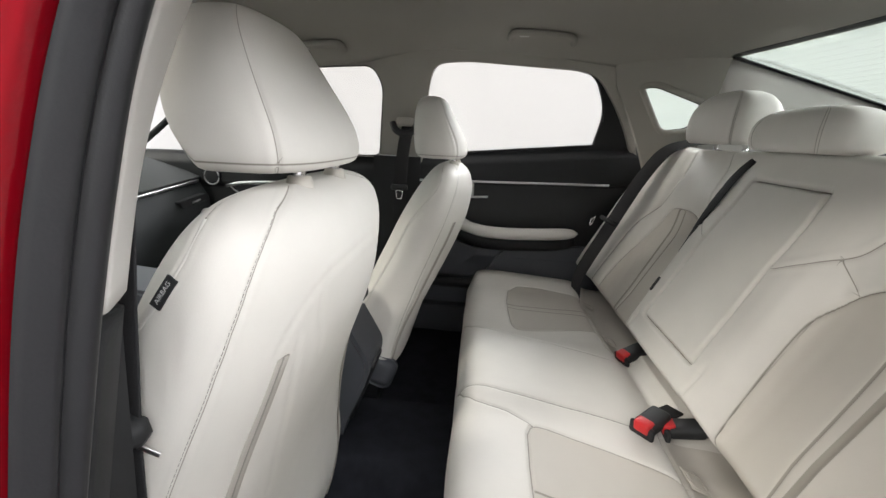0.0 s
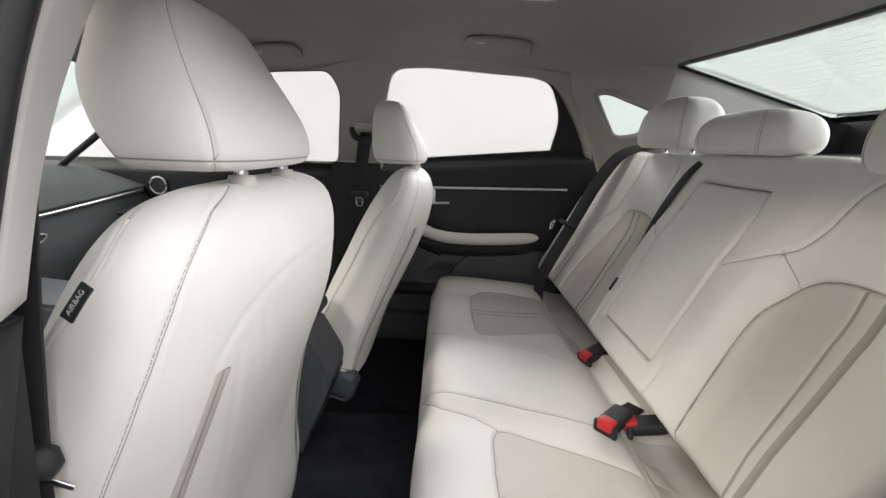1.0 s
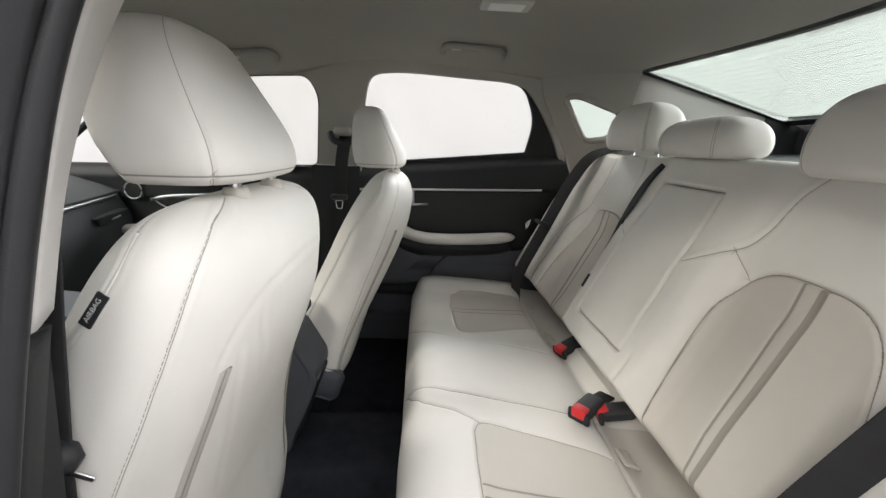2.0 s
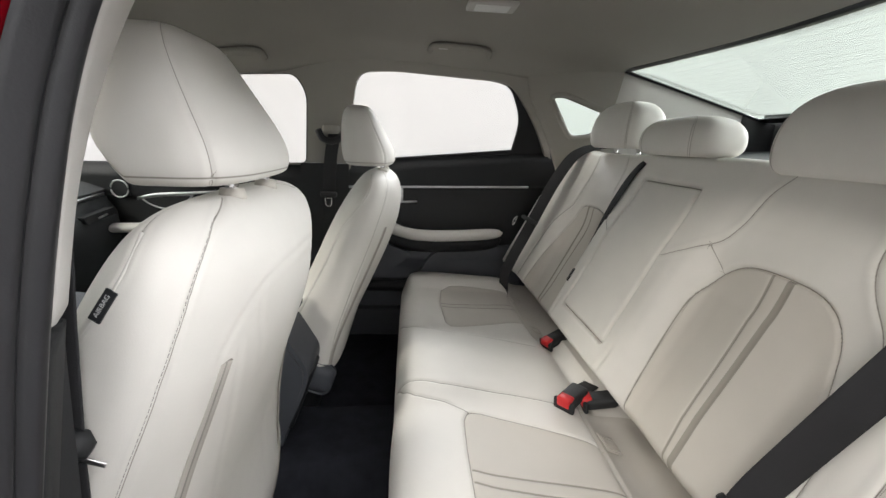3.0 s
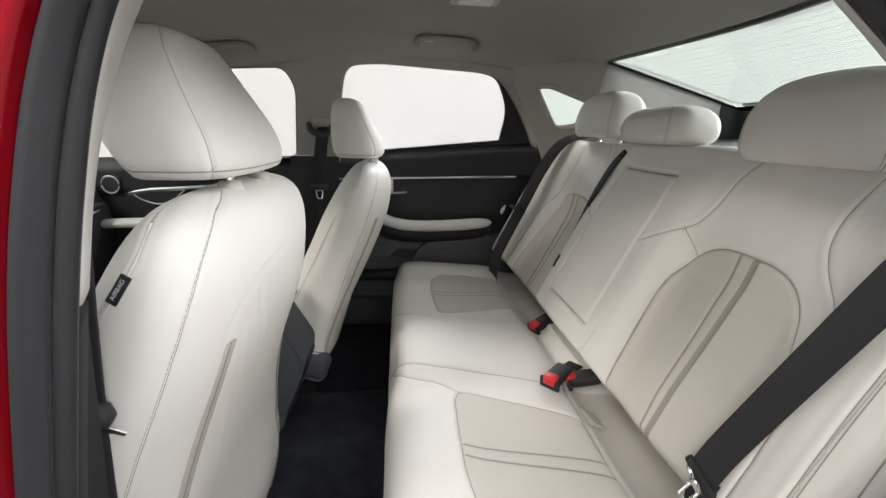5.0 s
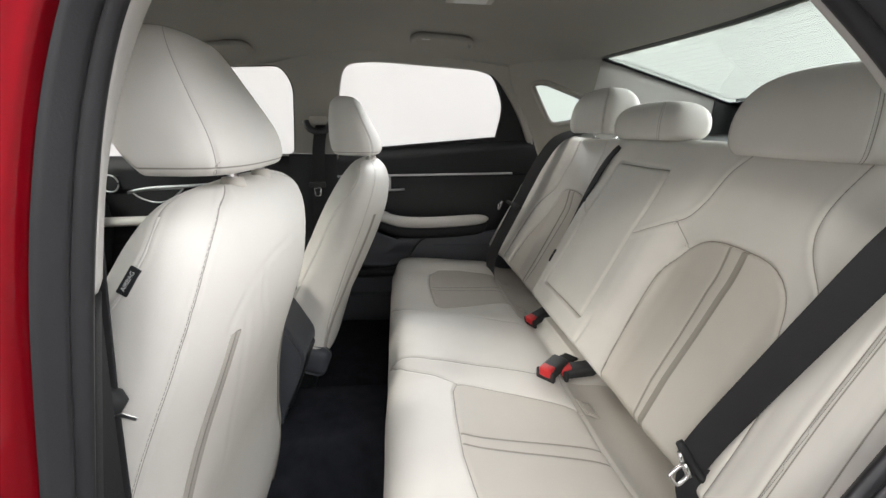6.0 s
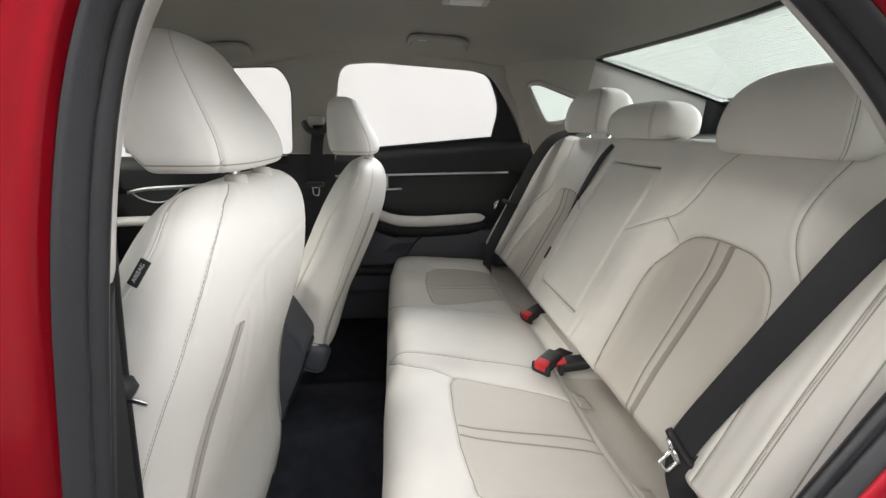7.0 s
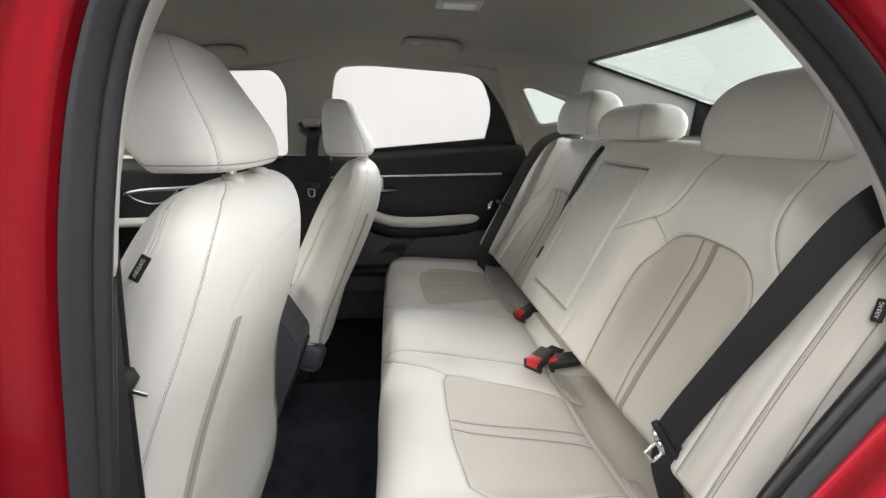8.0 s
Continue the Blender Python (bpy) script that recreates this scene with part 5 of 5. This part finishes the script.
part("tongue", joined(tube(rounded3([(0.2557, -0.5303, 0.6269), (0.2345, -0.5359, 0.6159), (0.2457, -0.541, 0.6027), (0.2636, -0.5354, 0.6119)], 0.004), 0.0026, 8, closed=True), tube([(0.2549, -0.5217, 0.6405), (0.2575, -0.528, 0.6275)], 0.0034, 8), tube([(0.2606, -0.5275, 0.626), (0.268, -0.534, 0.609)], 0.0034, 8)), CHROME, belt, "steel tongue")

fb = thing("seat_belt", (0.3, 0.57, 0.5), "black rear seat belt with a steel tongue", "seat belt", "rear seat belts")
FW = np.array([0, 0.9, 0]) + 0.60 * OUTV
part("webbing", ribbon(smoothline([(0.600, 0.575, 1.07), back_pt(0.560, 0.572, 0.058), back_pt(0.557, 0.525, 0.098), back_pt(0.554, 0.40, 0.110), back_pt(0.553, 0.25, 0.106), back_pt(0.554, 0.10, 0.104), back_pt(0.555, 0.03, 0.100), back_pt(0.560, -0.04, 0.06)], 60), FW, 0.002, 0.048), WEB, fb)
part("tongue_cover", tube([back_pt(0.556, 0.25, 0.116) + q * FW for q in (-0.03, 0.0, 0.034)], [0.009, 0.011, 0.008], 12, 0.8), DARK, fb)
part("tongue", tongue_plate(pose(*back_pt(0.598, 0.238, 0.156), 0, 26, 0) @ pose(0, 0, 0, -40, 0, 0)), CHROME, fb, "steel tongue")

mb = thing("seat_belt", (0.45, 0.15, 0.6), "black centre seat belt running beside the armrest", "seat belt", "rear seat belts")
part("webbing", ribbon(smoothline([back_pt(0.150, 0.585, 0.02), back_pt(0.145, 0.560, 0.058), back_pt(0.168, 0.50, 0.068), back_pt(0.178, 0.38, 0.066), back_pt(0.170, 0.25, 0.062), back_pt(0.162, 0.18, 0.055)], 40), (0, 1, 0), 0.002, np.interp(np.arange(40), [0, 18, 26, 39], [0.034, 0.032, 0.016, 0.008])), WEB, mb)
part("tongue", block((0.014, 0.012, 0.04), pose(*back_pt(0.162, 0.185, 0.066), 0, 26, 0), 0.004), DARK, mb)

ff = thing("seat_belt", (-0.43, 0.66, 0.5), "black front passenger seat belt hanging from the pillar", "seat belt", "front seat belts")
part("webbing", ribbon(smoothline([(-0.405, 0.690, 1.075), (-0.410, 0.664, 1.05), (-0.425, 0.676, 0.95), (-0.432, 0.688, 0.84), (-0.435, 0.69, 0.60), (-0.435, 0.69, 0.36)], 24), (1, 0, 0.05), 0.002, 0.046), WEB, ff)
part("guide_loop", tube(smoothline([(-0.455, 0.648, 1.082), (-0.443, 0.640, 1.056), (-0.410, 0.636, 1.043), (-0.378, 0.640, 1.054), (-0.366, 0.648, 1.078)], 24), 0.012, 10), DARK, ff, "black upper belt guide")
part("height_adjuster", block((0.062, 0.020, 0.032), pose(-0.412, 0.655, 1.086, -20, 0, 0), 0.010, 4), LINER, ff, "grey height adjuster cover")
part("tongue_cover", block((0.062, 0.02, 0.02), pose(-0.432, 0.680, 0.852), 0.006, 3), DARK, ff)
part("tongue", tongue_plate(pose(-0.432, 0.677, 0.846) @ pose(0, 0, 0, 0, 0, 90)), CHROME, ff, "steel tongue")

nf = thing("seat_belt", (-0.37, -0.62, 0.5), "black driver seat belt hanging beside the pillar", "seat belt", "front seat belts")
part("webbing", ribbon([(-0.378, -0.600, 1.10), (-0.384, -0.622, 0.92), (-0.387, -0.632, 0.82), (-0.395, -0.635, 0.68), (-0.40, -0.64, 0.40)], (1, 0.1, 0), 0.002, 0.046), WEB, nf)
part("tongue_cover", tube([(-0.395, -0.634, 0.842), (-0.377, -0.632, 0.837), (-0.366, -0.631, 0.832), (-0.359, -0.630, 0.828)], [0.009, 0.012, 0.012, 0.006], 14, 1.0), DARK, nf)
part("tongue", block((0.019, 0.002, 0.0045), pose(-0.360, -0.630, 0.818, 0, 30, 10), 0.001), SATIN, nf, "steel tongue")




# ---- buckles ----
def buckle(m, label):
    b = thing("belt_buckle", m.translation, label, "belt buckle", "belt buckles")
    part("housing", block((0.066, 0.040, 0.024), m, 0.009, 4), DARK, b)
    part("rim", block((0.010, 0.046, 0.026), m @ pose(-0.034, 0, -0.003), 0.005, 3), DARKSOFT, b)
    part("button", block((0.023, 0.030, 0.0215), m @ pose(-0.0290, 0, 0.0046), 0.005, 3), BUTTON, b, "bright red release button")
    part("strap", ribbon([m @ Vector((0.030, 0, -0.004)), m @ Vector((0.08, 0, -0.016))], m.to_3x3() @ Vector((0, 1, 0)), 0.005, 0.034), WEB, b)
    return b


buckle(pose(0.214, -0.170, 0.560, 0, -6, 40), "black belt buckle with red button lying on the cushion")
buckle(pose(0.270, -0.176, 0.554, 0, -10, -6), "black belt buckle with red button between cushion and back")
buckle(pose(0.272, 0.105, 0.553, 0, -16, 24), "black belt buckle with red button tucked behind the cushion")

# ---- airbag tags ----
def tag(m, parent):
    b = part("airbag_tag", block((0.0100, 0.0022, 0.0262), m, 0.0008), DARK, parent, "black woven tag reading AIRBAG")
    cu = bpy.data.curves.new("word", "FONT")
    cu.body, cu.size, cu.align_x, cu.align_y = "AIRBAG", 0.0054, "CENTER", "CENTER"
    tmp = new("word", cu)
    me = bpy.data.meshes.new_from_object(tmp.evaluated_get(bpy.context.evaluated_depsgraph_get()))
    bpy.data.objects.remove(tmp)
    v = [m @ pose(0, -0.0014, 0, 90, 0, 0) @ pose(0, 0, 0, 0, 0, 90) @ p.co for p in me.vertices]
    f = [list(q.vertices) for q in me.polygons]
    bpy.data.meshes.remove(me)
    part("lettering", (v, f), LABELW, b, "white woven letters", smooth=False)


def facing(at, wide, up):
    w, u = Vector(wide).normalized(), Vector(up).normalized()
    n = u.cross(w).normalized()
    u = w.cross(n).normalized()
    return Matrix(((w.x, n.x, u.x, at[0]), (w.y, n.y, u.y, at[1]), (w.z, n.z, u.z, at[2]), (0, 0, 0, 1)))


tag(facing((-0.3550, -0.6006, 0.9302), (0.0095, -0.0020, -0.0050), (0.0180, 0.0060, 0.0240)), near_seat)
tag(facing((0.396, -0.646, 0.880), (0.25, -0.9, 0.1), UPV), bench)
